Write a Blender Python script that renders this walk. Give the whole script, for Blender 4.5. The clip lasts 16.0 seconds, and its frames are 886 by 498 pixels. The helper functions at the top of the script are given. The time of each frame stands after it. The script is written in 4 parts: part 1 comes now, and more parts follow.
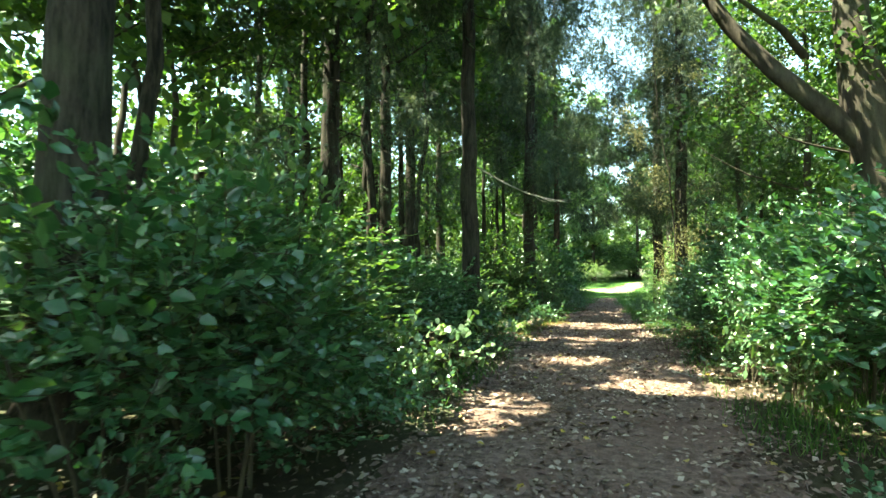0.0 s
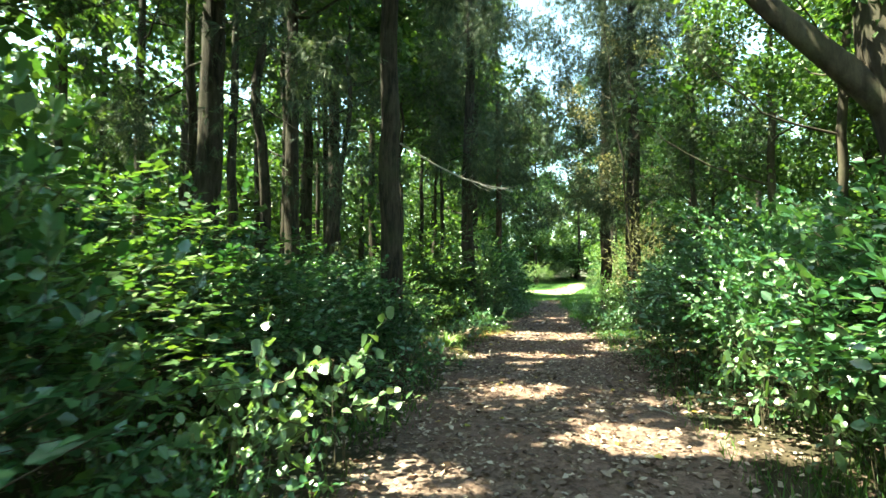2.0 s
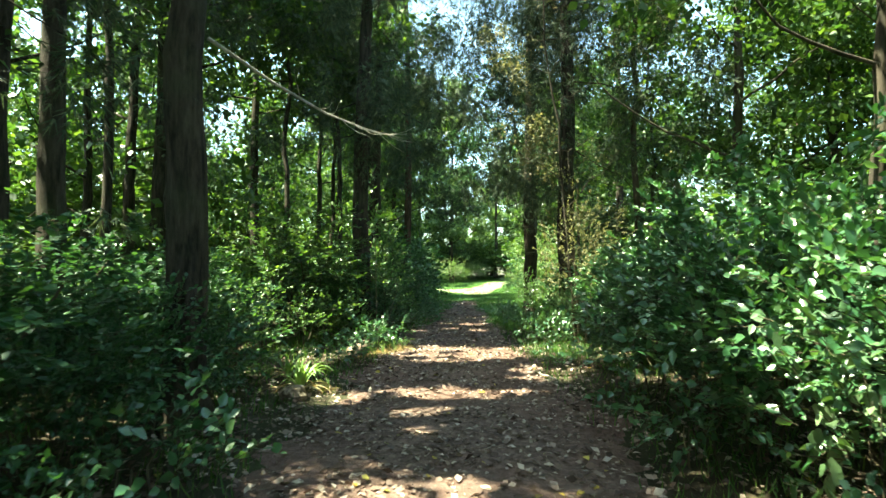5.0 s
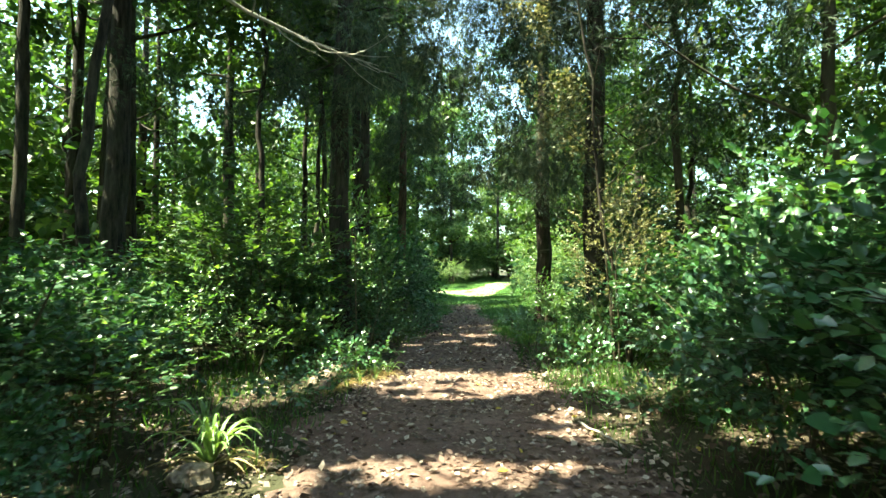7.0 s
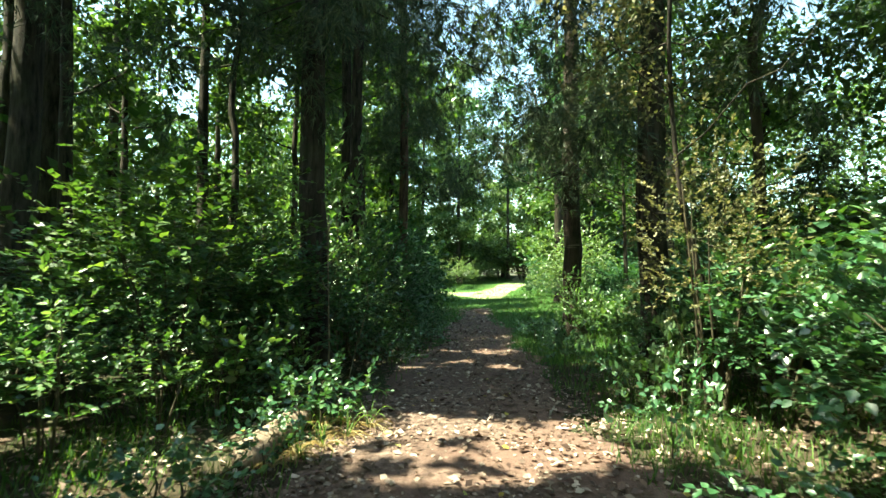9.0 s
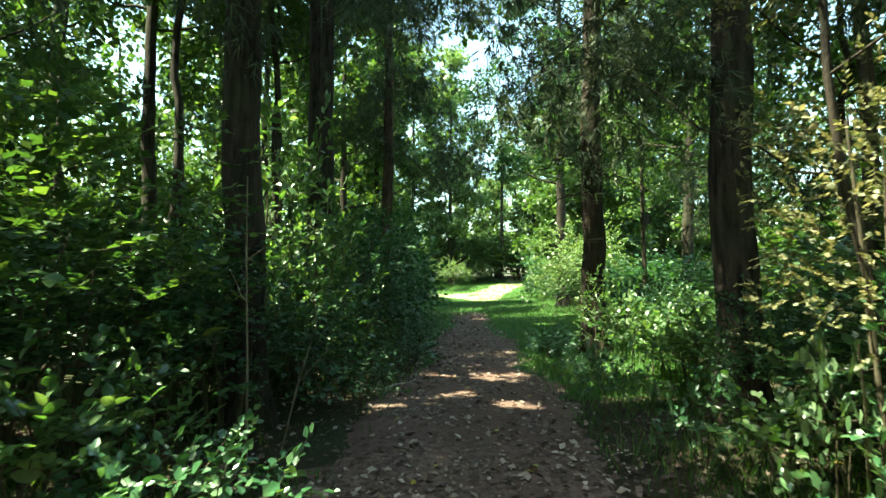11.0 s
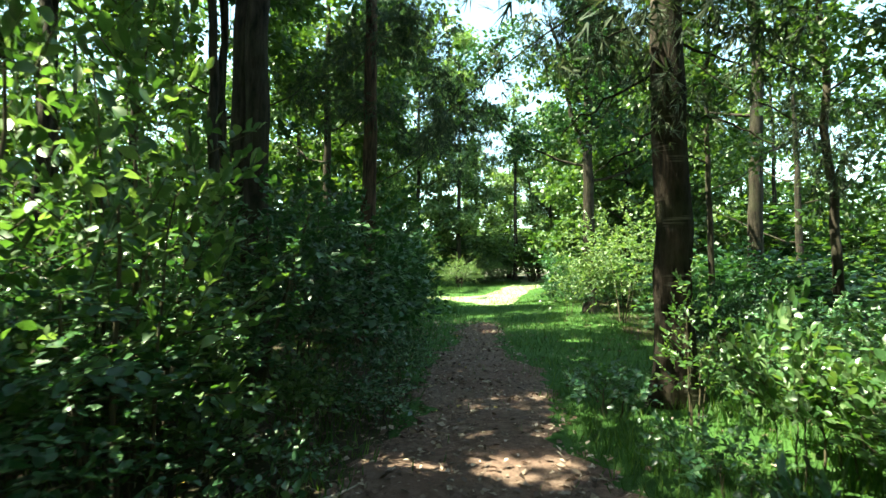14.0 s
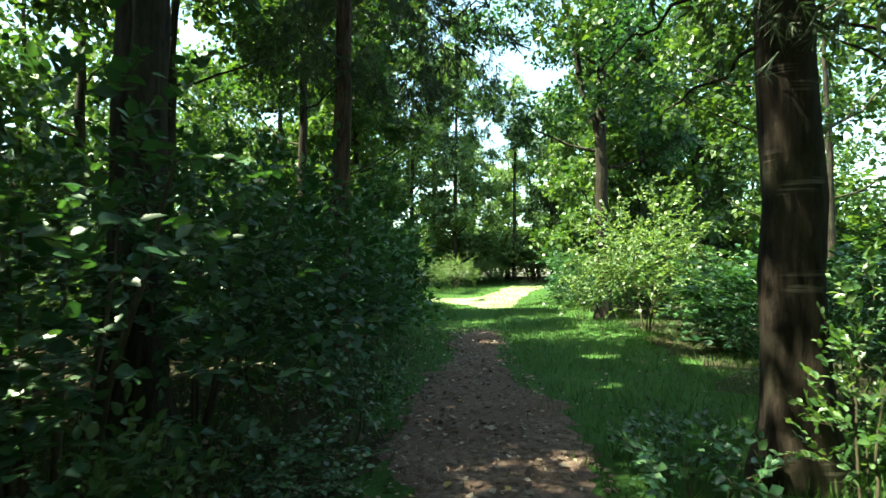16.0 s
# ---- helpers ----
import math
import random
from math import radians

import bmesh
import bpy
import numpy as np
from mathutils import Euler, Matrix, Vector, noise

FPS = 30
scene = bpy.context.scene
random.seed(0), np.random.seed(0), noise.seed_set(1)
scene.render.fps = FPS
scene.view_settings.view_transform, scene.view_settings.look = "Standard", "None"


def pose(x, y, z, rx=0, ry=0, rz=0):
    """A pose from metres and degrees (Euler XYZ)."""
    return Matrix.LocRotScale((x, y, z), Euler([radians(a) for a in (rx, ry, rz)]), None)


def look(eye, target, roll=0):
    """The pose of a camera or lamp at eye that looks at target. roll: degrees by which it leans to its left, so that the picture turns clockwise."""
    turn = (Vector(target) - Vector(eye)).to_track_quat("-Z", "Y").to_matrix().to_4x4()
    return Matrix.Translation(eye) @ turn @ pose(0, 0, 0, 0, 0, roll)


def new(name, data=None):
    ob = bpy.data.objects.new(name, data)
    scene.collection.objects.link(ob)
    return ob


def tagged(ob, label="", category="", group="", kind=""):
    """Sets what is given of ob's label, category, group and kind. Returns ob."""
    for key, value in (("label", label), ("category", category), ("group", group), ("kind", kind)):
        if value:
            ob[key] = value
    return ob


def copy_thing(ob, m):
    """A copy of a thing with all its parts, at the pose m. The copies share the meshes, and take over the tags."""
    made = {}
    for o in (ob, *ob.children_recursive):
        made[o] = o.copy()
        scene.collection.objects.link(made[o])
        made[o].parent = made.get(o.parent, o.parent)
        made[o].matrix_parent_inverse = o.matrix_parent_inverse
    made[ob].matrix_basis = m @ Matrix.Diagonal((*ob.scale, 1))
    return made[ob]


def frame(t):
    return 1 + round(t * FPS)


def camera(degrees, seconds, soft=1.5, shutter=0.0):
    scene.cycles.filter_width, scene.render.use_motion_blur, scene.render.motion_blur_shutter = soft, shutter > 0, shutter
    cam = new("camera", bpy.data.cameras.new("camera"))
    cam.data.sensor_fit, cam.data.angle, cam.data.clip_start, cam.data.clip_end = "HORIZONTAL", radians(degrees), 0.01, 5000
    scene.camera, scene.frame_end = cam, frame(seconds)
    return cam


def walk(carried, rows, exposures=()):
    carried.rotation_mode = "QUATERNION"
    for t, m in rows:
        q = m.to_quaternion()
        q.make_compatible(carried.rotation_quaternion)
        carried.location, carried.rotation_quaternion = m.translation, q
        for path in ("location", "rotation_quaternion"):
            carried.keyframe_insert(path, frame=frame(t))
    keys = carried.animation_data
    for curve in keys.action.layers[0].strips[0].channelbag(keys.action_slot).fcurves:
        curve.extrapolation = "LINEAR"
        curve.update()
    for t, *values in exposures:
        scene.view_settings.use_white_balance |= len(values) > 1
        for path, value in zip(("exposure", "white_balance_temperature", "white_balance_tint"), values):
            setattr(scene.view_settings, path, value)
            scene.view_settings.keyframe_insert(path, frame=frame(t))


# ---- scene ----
cam = camera(78.8, 16.0, soft=1.5, shutter=0.35)
METRES, EYE, TILT, LEAN, TURN = 19.5, 1.5, 2.6, 0.0, 16.1
ROWS = [
    (0.0, 0.0, 0.0, 0.0, -0.0, 0.0, 0.0),
    (0.5, 0.0082, 0.0301, -0.0005, -1.37, -0.0, -0.09),
    (1.0, 0.013, 0.0602, -0.0028, -2.81, 0.03, -0.15),
    (1.5, 0.019, 0.0882, -0.0043, -4.19, 0.09, -0.19),
    (2.0, 0.0257, 0.1166, -0.0035, -5.97, 0.09, -0.22),
    (2.5, 0.0334, 0.1457, -0.0057, -8.08, 0.06, -0.22),
    (3.0, 0.044, 0.1751, -0.0082, -10.06, 0.08, -0.32),
    (3.5, 0.0558, 0.2053, -0.009, -11.78, 0.05, -0.44),
    (4.0, 0.0652, 0.2365, -0.012, -13.31, 0.0, -0.56),
    (6.5, 0.111, 0.3866, -0.018, -15.04, -0.0, -0.72),
    (7.0, 0.1167, 0.4201, -0.0187, -14.75, -0.01, -0.75),
    (7.5, 0.1283, 0.4534, -0.0208, -14.56, 0.01, -0.7),
    (8.0, 0.1362, 0.4844, -0.0228, -14.42, 0.02, -0.58),
    (8.5, 0.1416, 0.5153, -0.023, -14.18, 0.05, -0.59),
    (9.0, 0.1503, 0.5467, -0.0244, -13.97, 0.03, -0.56),
    (11.5, 0.1896, 0.697, -0.0305, -15.05, 0.05, -0.64),
    (12.0, 0.2012, 0.7273, -0.0312, -14.22, 0.03, -0.46),
    (12.5, 0.2097, 0.7585, -0.0339, -13.74, 0.02, -0.46),
    (13.0, 0.2221, 0.7868, -0.0357, -13.66, 0.03, -0.49),
    (13.5, 0.2336, 0.8145, -0.0355, -13.73, 0.04, -0.56),
    (14.0, 0.2428, 0.8439, -0.0372, -13.7, 0.04, -0.55),
    (14.5, 0.2534, 0.8719, -0.0396, -13.68, 0.02, -0.66),
    (15.0, 0.2626, 0.9004, -0.0399, -13.57, 0.08, -0.68),
    (15.5, 0.2684, 0.93, -0.0413, -13.73, 0.06, -0.75),
    (16.0, 0.2764, 0.9572, -0.0439, -14.07, 0.07, -0.84),
]
walk(cam, [(t, pose(0, 0, EYE, TILT, LEAN, TURN) @ pose(METRES * x, METRES * y, METRES * z, 90 + pitch, roll, yaw)) for t, x, y, z, yaw, pitch, roll in ROWS],
     [(0.0, 3.3, 7600, -17.0), (2.5, 3.18, 7600, -17.0), (4.0, 2.96, 7600, -17.0), (7.0, 3.02, 7600, -17.0), (9.0, 2.66, 7600, -17.0), (12.0, 2.78, 7600, -17.0), (16.0, 2.55, 7600, -17.0)])

# ---- light ----
SUN_EL, SUN_AZ = radians(63), radians(-100)      # azimuth clockwise from +y (the way walked)
SUN = Vector((math.sin(SUN_AZ) * math.cos(SUN_EL), math.cos(SUN_AZ) * math.cos(SUN_EL), math.sin(SUN_EL)))
world = bpy.data.worlds.new("sky")
scene.world = world
world.use_nodes = True
wn = world.node_tree
sky = wn.nodes.new("ShaderNodeTexSky")
sky.sky_type, sky.sun_disc, sky.sun_elevation, sky.sun_rotation = "NISHITA", False, SUN_EL, SUN_AZ
wn.nodes["Background"].inputs[1].default_value = 0.125
wn.links.new(sky.outputs[0], wn.nodes["Background"].inputs[0])
sun = new("sun", bpy.data.lights.new("sun", "SUN"))
sun.data.energy, sun.data.angle, sun.data.color = 5.0, radians(0.5), (1.0, 0.95, 0.86)
sun.matrix_world = look(SUN * 100, (0, 0, 0))

# ---- materials ----
def node_mat(name):
    m = bpy.data.materials.new(name)
    m.use_nodes = True
    nt = m.node_tree
    return m, nt, nt.nodes["Principled BSDF"], nt.nodes["Material Output"]


def ramp(nt, stops, fac):
    r = nt.nodes.new("ShaderNodeValToRGB")
    while len(r.color_ramp.elements) < len(stops):
        r.color_ramp.elements.new(0.5)
    for e, (p, c) in zip(r.color_ramp.elements, stops):
        e.position, e.color = p, (*c, 1)
    nt.links.new(fac, r.inputs[0])
    return r.outputs[0]


def noise_tex(nt, scale, detail=4, rough=0.6, stretch=(1, 1, 1)):
    co = nt.nodes.new("ShaderNodeTexCoord")
    mp = nt.nodes.new("ShaderNodeMapping")
    mp.inputs["Scale"].default_value = stretch
    tx = nt.nodes.new("ShaderNodeTexNoise")
    tx.inputs["Scale"].default_value, tx.inputs["Detail"].default_value, tx.inputs["Roughness"].default_value = scale, detail, rough
    nt.links.new(co.outputs["Object"], mp.inputs[0])
    nt.links.new(mp.outputs[0], tx.inputs["Vector"])
    return tx.outputs["Fac"]


def blend(nt, fac, a, b, kind="MIX"):
    mx = nt.nodes.new("ShaderNodeMix")
    mx.data_type, mx.blend_type = "RGBA", kind
    for sock, v in ((mx.inputs[0], fac), (mx.inputs[6], a), (mx.inputs[7], b)):
        if isinstance(v, (int, float)):
            sock.default_value = v
        elif isinstance(v, tuple):
            sock.default_value = (*v, 1)
        else:
            nt.links.new(v, sock)
    return mx.outputs[2]


def bump(nt, bsdf, height, strength, distance):
    b = nt.nodes.new("ShaderNodeBump")
    b.inputs["Strength"].default_value, b.inputs["Distance"].default_value = strength, distance
    nt.links.new(height, b.inputs["Height"])
    nt.links.new(b.outputs[0], bsdf.inputs["Normal"])


def leaf_mat(name, dark, mid, light, rough=0.42, through_light=0.4, glow=(1.35, 1.4, 0.55), spec=0.5):
    """A leaf: waxy face, with light passing through; the colour differs from leaf to leaf."""
    m, nt, p, out = node_mat(name)
    geo = nt.nodes.new("ShaderNodeNewGeometry")
    col = ramp(nt, [(0, dark), (0.55, mid), (0.9, light), (1.0, tuple(min(1, c * 1.3) for c in light))], geo.outputs["Random Per Island"])
    big = noise_tex(nt, 1.3, 3)
    col = blend(nt, ramp(nt, [(0.3, (0.35,) * 3), (0.7, (0.0,) * 3)], big), col, dark)
    fine = noise_tex(nt, 45, 3)
    col = blend(nt, 0.5, col, ramp(nt, [(0.3, (0.55, 0.55, 0.5)), (0.7, (1.1, 1.1, 1.0))], fine), "MULTIPLY")
    nt.links.new(col, p.inputs["Base Color"])
    p.inputs["Roughness"].default_value = rough
    p.inputs["Specular IOR Level"].default_value = spec
    tr = nt.nodes.new("ShaderNodeBsdfTranslucent")
    nt.links.new(blend(nt, 1.0, col, glow, "MULTIPLY"), tr.inputs[0])
    mx = nt.nodes.new("ShaderNodeMixShader")
    mx.inputs[0].default_value = through_light
    nt.links.new(p.outputs[0], mx.inputs[1])
    nt.links.new(tr.outputs[0], mx.inputs[2])
    nt.links.new(mx.outputs[0], out.inputs[0])
    return m


def bark_mat(name, dark, light, scale=9, strength=0.8, scars=False):
    m, nt, p, out = node_mat(name)
    ridges = noise_tex(nt, scale, 6, 0.65, (1, 1, 0.16))
    patches = noise_tex(nt, 1.1, 4)
    fine = noise_tex(nt, 60, 4, 0.7, (1, 1, 0.4))
    col = ramp(nt, [(0.38, dark), (0.62, light)], ridges)
    col = blend(nt, ramp(nt, [(0.5, (0, 0, 0)), (0.72, (0.6, 0.6, 0.6))], patches), col, (0.075, 0.085, 0.045))
    col = blend(nt, 0.5, col, ramp(nt, [(0.3, (0.5, 0.5, 0.5)), (0.7, (1, 1, 1))], fine), "MULTIPLY")
    if scars:
        bands = blend(nt, 1.0, ramp(nt, [(0.56, (0, 0, 0)), (0.62, (1, 1, 1))], noise_tex(nt, 1.0, 2, 0.5, (1.2, 1.2, 22))), ramp(nt, [(0.56, (0, 0, 0)), (0.66, (0.8, 0.8, 0.8))], noise_tex(nt, 1.7, 2)), "MULTIPLY")
        col = blend(nt, bands, col, (0.24, 0.2, 0.17))
    nt.links.new(col, p.inputs["Base Color"])
    p.inputs["Roughness"].default_value = 0.9
    p.inputs["Specular IOR Level"].default_value = 0.2
    bump(nt, p, blend(nt, 0.3, ridges, fine), strength, 0.03)
    return m


def soil_mat(name, a, b, c, scale=5, relief=0.04):
    m, nt, p, out = node_mat(name)
    n1 = noise_tex(nt, scale, 8, 0.7)
    n2 = noise_tex(nt, 0.5, 3)
    n3 = noise_tex(nt, 70, 5, 0.7)
    col = blend(nt, ramp(nt, [(0.35, (0, 0, 0)), (0.65, (1, 1, 1))], n1), a, b)
    col = blend(nt, ramp(nt, [(0.42, (0, 0, 0)), (0.62, (0.8,) * 3)], n2), col, c)
    col = blend(nt, 0.7, col, ramp(nt, [(0.3, (0.4, 0.4, 0.4)), (0.7, (1.15, 1.15, 1.15))], n3), "MULTIPLY")
    nt.links.new(col, p.inputs["Base Color"])
    p.inputs["Roughness"].default_value = 0.92
    p.inputs["Specular IOR Level"].default_value = 0.2
    bump(nt, p, blend(nt, 0.5, n1, n3), 0.9, relief)
    return m


M_BROAD = leaf_mat("broad_leaf", (0.03, 0.088, 0.038), (0.052, 0.14, 0.058), (0.11, 0.2, 0.09), 0.34, 0.29, spec=1.0)
# lighter broad leaf for saplings; part of the tone stands for sun on them
M_YOUNG = leaf_mat("young_leaf", (0.05, 0.115, 0.04), (0.09, 0.18, 0.06), (0.19, 0.27, 0.13), 0.34, 0.42, spec=1.0)
M_GLOSSY = leaf_mat("glossy_leaf", (0.07, 0.13, 0.06), (0.11, 0.19, 0.085), (0.2, 0.28, 0.15), 0.3, 0.3, spec=1.0)
M_DARK = leaf_mat("dark_leaf", (0.024, 0.068, 0.034), (0.04, 0.105, 0.048), (0.07, 0.15, 0.06), 0.4, 0.35)
M_YELLOW = leaf_mat("golden_leaf", (0.075, 0.09, 0.036), (0.15, 0.15, 0.068), (0.33, 0.29, 0.17), 0.5, 0.4, (1.2, 1.15, 0.8))
M_CANOPY = leaf_mat("canopy_leaf", (0.036, 0.082, 0.03), (0.072, 0.138, 0.042), (0.13, 0.195, 0.056), 0.42, 0.4)
M_CYPRESS = leaf_mat("cypress_spray", (0.036, 0.06, 0.038), (0.066, 0.095, 0.06), (0.135, 0.155, 0.1), 0.65, 0.3, (1.1, 1.1, 0.7), 0.3)
M_GRASS = leaf_mat("grass_blade", (0.04, 0.1, 0.022), (0.07, 0.155, 0.036), (0.15, 0.23, 0.07), 0.5, 0.4)
M_STRAW = leaf_mat("dry_blade", (0.2, 0.14, 0.07), (0.36, 0.28, 0.14), (0.5, 0.42, 0.24), 0.5, 0.3, (1.1, 1.0, 0.8))
M_STRAP = leaf_mat("strap_blade", (0.09, 0.18, 0.05), (0.18, 0.28, 0.1), (0.36, 0.42, 0.24), 0.35, 0.3)
M_LITTER = leaf_mat("fallen_leaf", (0.058, 0.032, 0.026), (0.2, 0.126, 0.105), (0.48, 0.385, 0.34), 0.6, 0.08, (1.2, 1.0, 0.8), 0.35)
M_FALLEN_YELLOW = leaf_mat("yellow_fallen_leaf", (0.3, 0.2, 0.04), (0.45, 0.33, 0.06), (0.4, 0.42, 0.1), 0.5, 0.2, (1.1, 1.0, 0.6))
M_BARK = bark_mat("conifer_bark", (0.014, 0.011, 0.009), (0.072, 0.056, 0.044), 14, 1.0)
M_BARK_SCAR = bark_mat("scarred_bark", (0.014, 0.01, 0.008), (0.062, 0.044, 0.035), 14, 1.0, True)
M_BARK_PALE = bark_mat("smooth_bark", (0.03, 0.024, 0.02), (0.095, 0.075, 0.058), 6, 0.5)
M_BARK_RED = bark_mat("reddish_bark", (0.03, 0.018, 0.014), (0.17, 0.1, 0.075), 14, 1.0)
M_TWIG = bark_mat("twig_bark", (0.05, 0.04, 0.028), (0.12, 0.1, 0.065), 30, 0.3)
M_LOG = bark_mat("weathered_log", (0.12, 0.08, 0.06), (0.36, 0.27, 0.21), 16, 0.8)
M_STALK = bark_mat("pale_stalk", (0.12, 0.1, 0.065), (0.26, 0.22, 0.15), 30, 0.3)
M_DEAD = bark_mat("bare_dead_wood", (0.28, 0.25, 0.21), (0.5, 0.46, 0.4), 25, 0.3)
M_SOIL = soil_mat("forest_floor", (0.035, 0.026, 0.018), (0.085, 0.062, 0.04), (0.045, 0.06, 0.024))
M_PATH = soil_mat("trodden_path", (0.08, 0.046, 0.037), (0.29, 0.2, 0.172), (0.17, 0.1, 0.083), 14)
M_LAWN = soil_mat("short_grass", (0.03, 0.085, 0.016), (0.07, 0.15, 0.034), (0.05, 0.115, 0.024), 12)
M_DRY = soil_mat("dry_grass", (0.28, 0.33, 0.16), (0.46, 0.48, 0.3), (0.36, 0.4, 0.22), 10)
# paler than the canopy leaf: brightness of sunlit foliage put into the colour
M_SUNNY = leaf_mat("sunlit_pale_leaf", (0.08, 0.15, 0.06), (0.14, 0.22, 0.095), (0.25, 0.32, 0.17), 0.42, 0.4)

# ---- mesh tools ----
RNG = np.random.default_rng(7)


def raw_mesh(name, verts, faces, mat, smooth=False):
    """A mesh out of arrays: verts n x 3, faces m x k."""
    me = bpy.data.meshes.new(name)
    n, (m, k) = len(verts), faces.shape
    me.vertices.add(n)
    me.vertices.foreach_set("co", np.ascontiguousarray(verts, dtype=np.float32).ravel())
    me.loops.add(m * k)
    me.loops.foreach_set("vertex_index", np.ascontiguousarray(faces, dtype=np.int32).ravel())
    me.polygons.add(m)
    me.polygons.foreach_set("loop_start", np.arange(0, m * k, k, dtype=np.int32))
    if smooth:
        me.polygons.foreach_set("use_smooth", np.ones(m, dtype=bool))
    me.update(calc_edges=True)
    me.materials.append(mat)
    return me


def unit(v):
    return v / np.maximum(np.linalg.norm(v, axis=-1, keepdims=True), 1e-9)


# outlines of a leaf: across, along, lift; base at the origin
LEAF_FINE = (np.array([(0, 0, 0), (0.26, 0.16, 0.05), (0.4, 0.42, 0.07), (0.27, 0.74, 0.02), (0, 1.0, -0.12),
                       (-0.27, 0.74, 0.02), (-0.4, 0.42, 0.07), (-0.26, 0.16, 0.05), (0, 0.45, 0.0)]),
             np.array([(0, 1, 8), (1, 2, 8), (2, 3, 8), (3, 4, 8), (4, 5, 8), (5, 6, 8), (6, 7, 8), (7, 0, 8)]))
LEAF_MID = (np.array([(0, 0, 0), (0.36, 0.36, 0.06), (0.22, 0.75, 0.0), (0, 1, -0.1), (-0.22, 0.75, 0.0), (-0.36, 0.36, 0.06)]),
            np.array([(0, 1, 2, 3), (0, 3, 4, 5)]))
LEAF_FAR = (np.array([(0, 0, 0), (0.36, 0.45, 0.06), (0, 1, -0.08), (-0.36, 0.45, 0.06)]), np.array([(0, 1, 2, 3)]))
SPRAY = (np.array([(-0.05, 0, 0), (0.05, 0, 0), (0.0, 1, -0.1), (-0.07, 0.05, 0), (0.02, 0.02, 0.02), (-0.42, 0.66, 0.12), (-0.02, 0.05, 0), (0.07, 0.02, -0.03), (0.43, 0.72, -0.1),
                   (-0.04, 0.3, 0), (0.03, 0.26, 0.02), (-0.2, 0.95, -0.14), (-0.03, 0.26, 0), (0.04, 0.3, 0), (0.22, 0.98, 0.12)]), np.array([(0, 1, 2), (3, 4, 5), (6, 7, 8), (9, 10, 11), (12, 13, 14)]))
STRAP = (np.array([(0.5, 0, 0), (0.42, 0.55, 0.05), (0, 1, -0.1), (-0.42, 0.55, 0.05), (-0.5, 0, 0)]), np.array([(0, 1, 2, 3, 4)]))


def leaves(name, base, along, normal, size, mat, shape=LEAF_MID, slim=1.0):
    """Leaves as one mesh: base points, the way each one points, its upper side and its length."""
    outline, faces = shape
    y = unit(along)
    x = unit(np.cross(y, normal))
    z = np.cross(x, y)
    s = size[:, None]
    o = outline
    v = base[:, None, :] + (o[None, :, 0, None] * (x * s * slim)[:, None, :] + o[None, :, 1, None] * (y * s)[:, None, :]
                            + o[None, :, 2, None] * (z * s)[:, None, :])
    f = faces[None] + (np.arange(len(base)) * len(o))[:, None, None]
    return raw_mesh(name, v.reshape(-1, 3), f.reshape(-1, faces.shape[1]), mat)


def tubes(name, lines, radii, mat, sides=4, rough=0.0):
    """Tapered tubes along lines of points, joined into one mesh."""
    vs, fs, at = [], [], 0
    ang = np.arange(sides) / sides * 2 * np.pi
    for pts, rad in zip(lines, radii):
        pts = np.asarray(pts, float)
        rad = np.asarray(rad, float)
        tan = unit(np.gradient(pts, axis=0))
        ref = np.where(np.abs(tan[:, 2:3]) > 0.8, np.array([[1.0, 0, 0]]), np.array([[0, 0, 1.0]]))
        a = unit(np.cross(tan, ref))
        b = np.cross(tan, a)
        r = rad[:, None] * (1 + rough * RNG.normal(size=(len(pts), sides)) * 0.5 + rough * np.sin(3 * ang + 1.7)[None])
        ring = pts[:, None] + r[..., None] * (np.cos(ang)[None, :, None] * a[:, None] + np.sin(ang)[None, :, None] * b[:, None])
        vs.append(ring.reshape(-1, 3))
        n = len(pts)
        i = np.arange(n - 1)[:, None] * sides + np.arange(sides)[None]
        j = np.arange(n - 1)[:, None] * sides + (np.arange(sides)[None] + 1) % sides
        fs.append((np.stack([i, j, j + sides, i + sides], -1) + at).reshape(-1, 4))
        at += n * sides
    return raw_mesh(name, np.concatenate(vs), np.concatenate(fs), mat, True)


def part(name, mesh, parent, label=""):
    ob = new(name, mesh)
    ob.parent = parent
    return tagged(ob, label) if label else ob


def thing(name, label, category, group="", at=None):
    ob = new(name)
    ob.empty_display_size = 0.1
    if at is not None:
        ob.matrix_basis = at
    return tagged(ob, label, category, group)


def bent(a, b, n, sag=0.0, wobble=0.0, rng=RNG):
    """A line of n points from a to b that sags (or arches) and wanders."""
    a, b = np.asarray(a, float), np.asarray(b, float)
    t = np.linspace(0, 1, n)[:, None]
    p = a + (b - a) * t
    p[:, 2] -= sag * (4 * t * (1 - t))[:, 0]
    w = np.cumsum(rng.normal(size=(n, 3)) * wobble, axis=0)
    return p + w - w[0] - (w[-1] - w[0]) * t

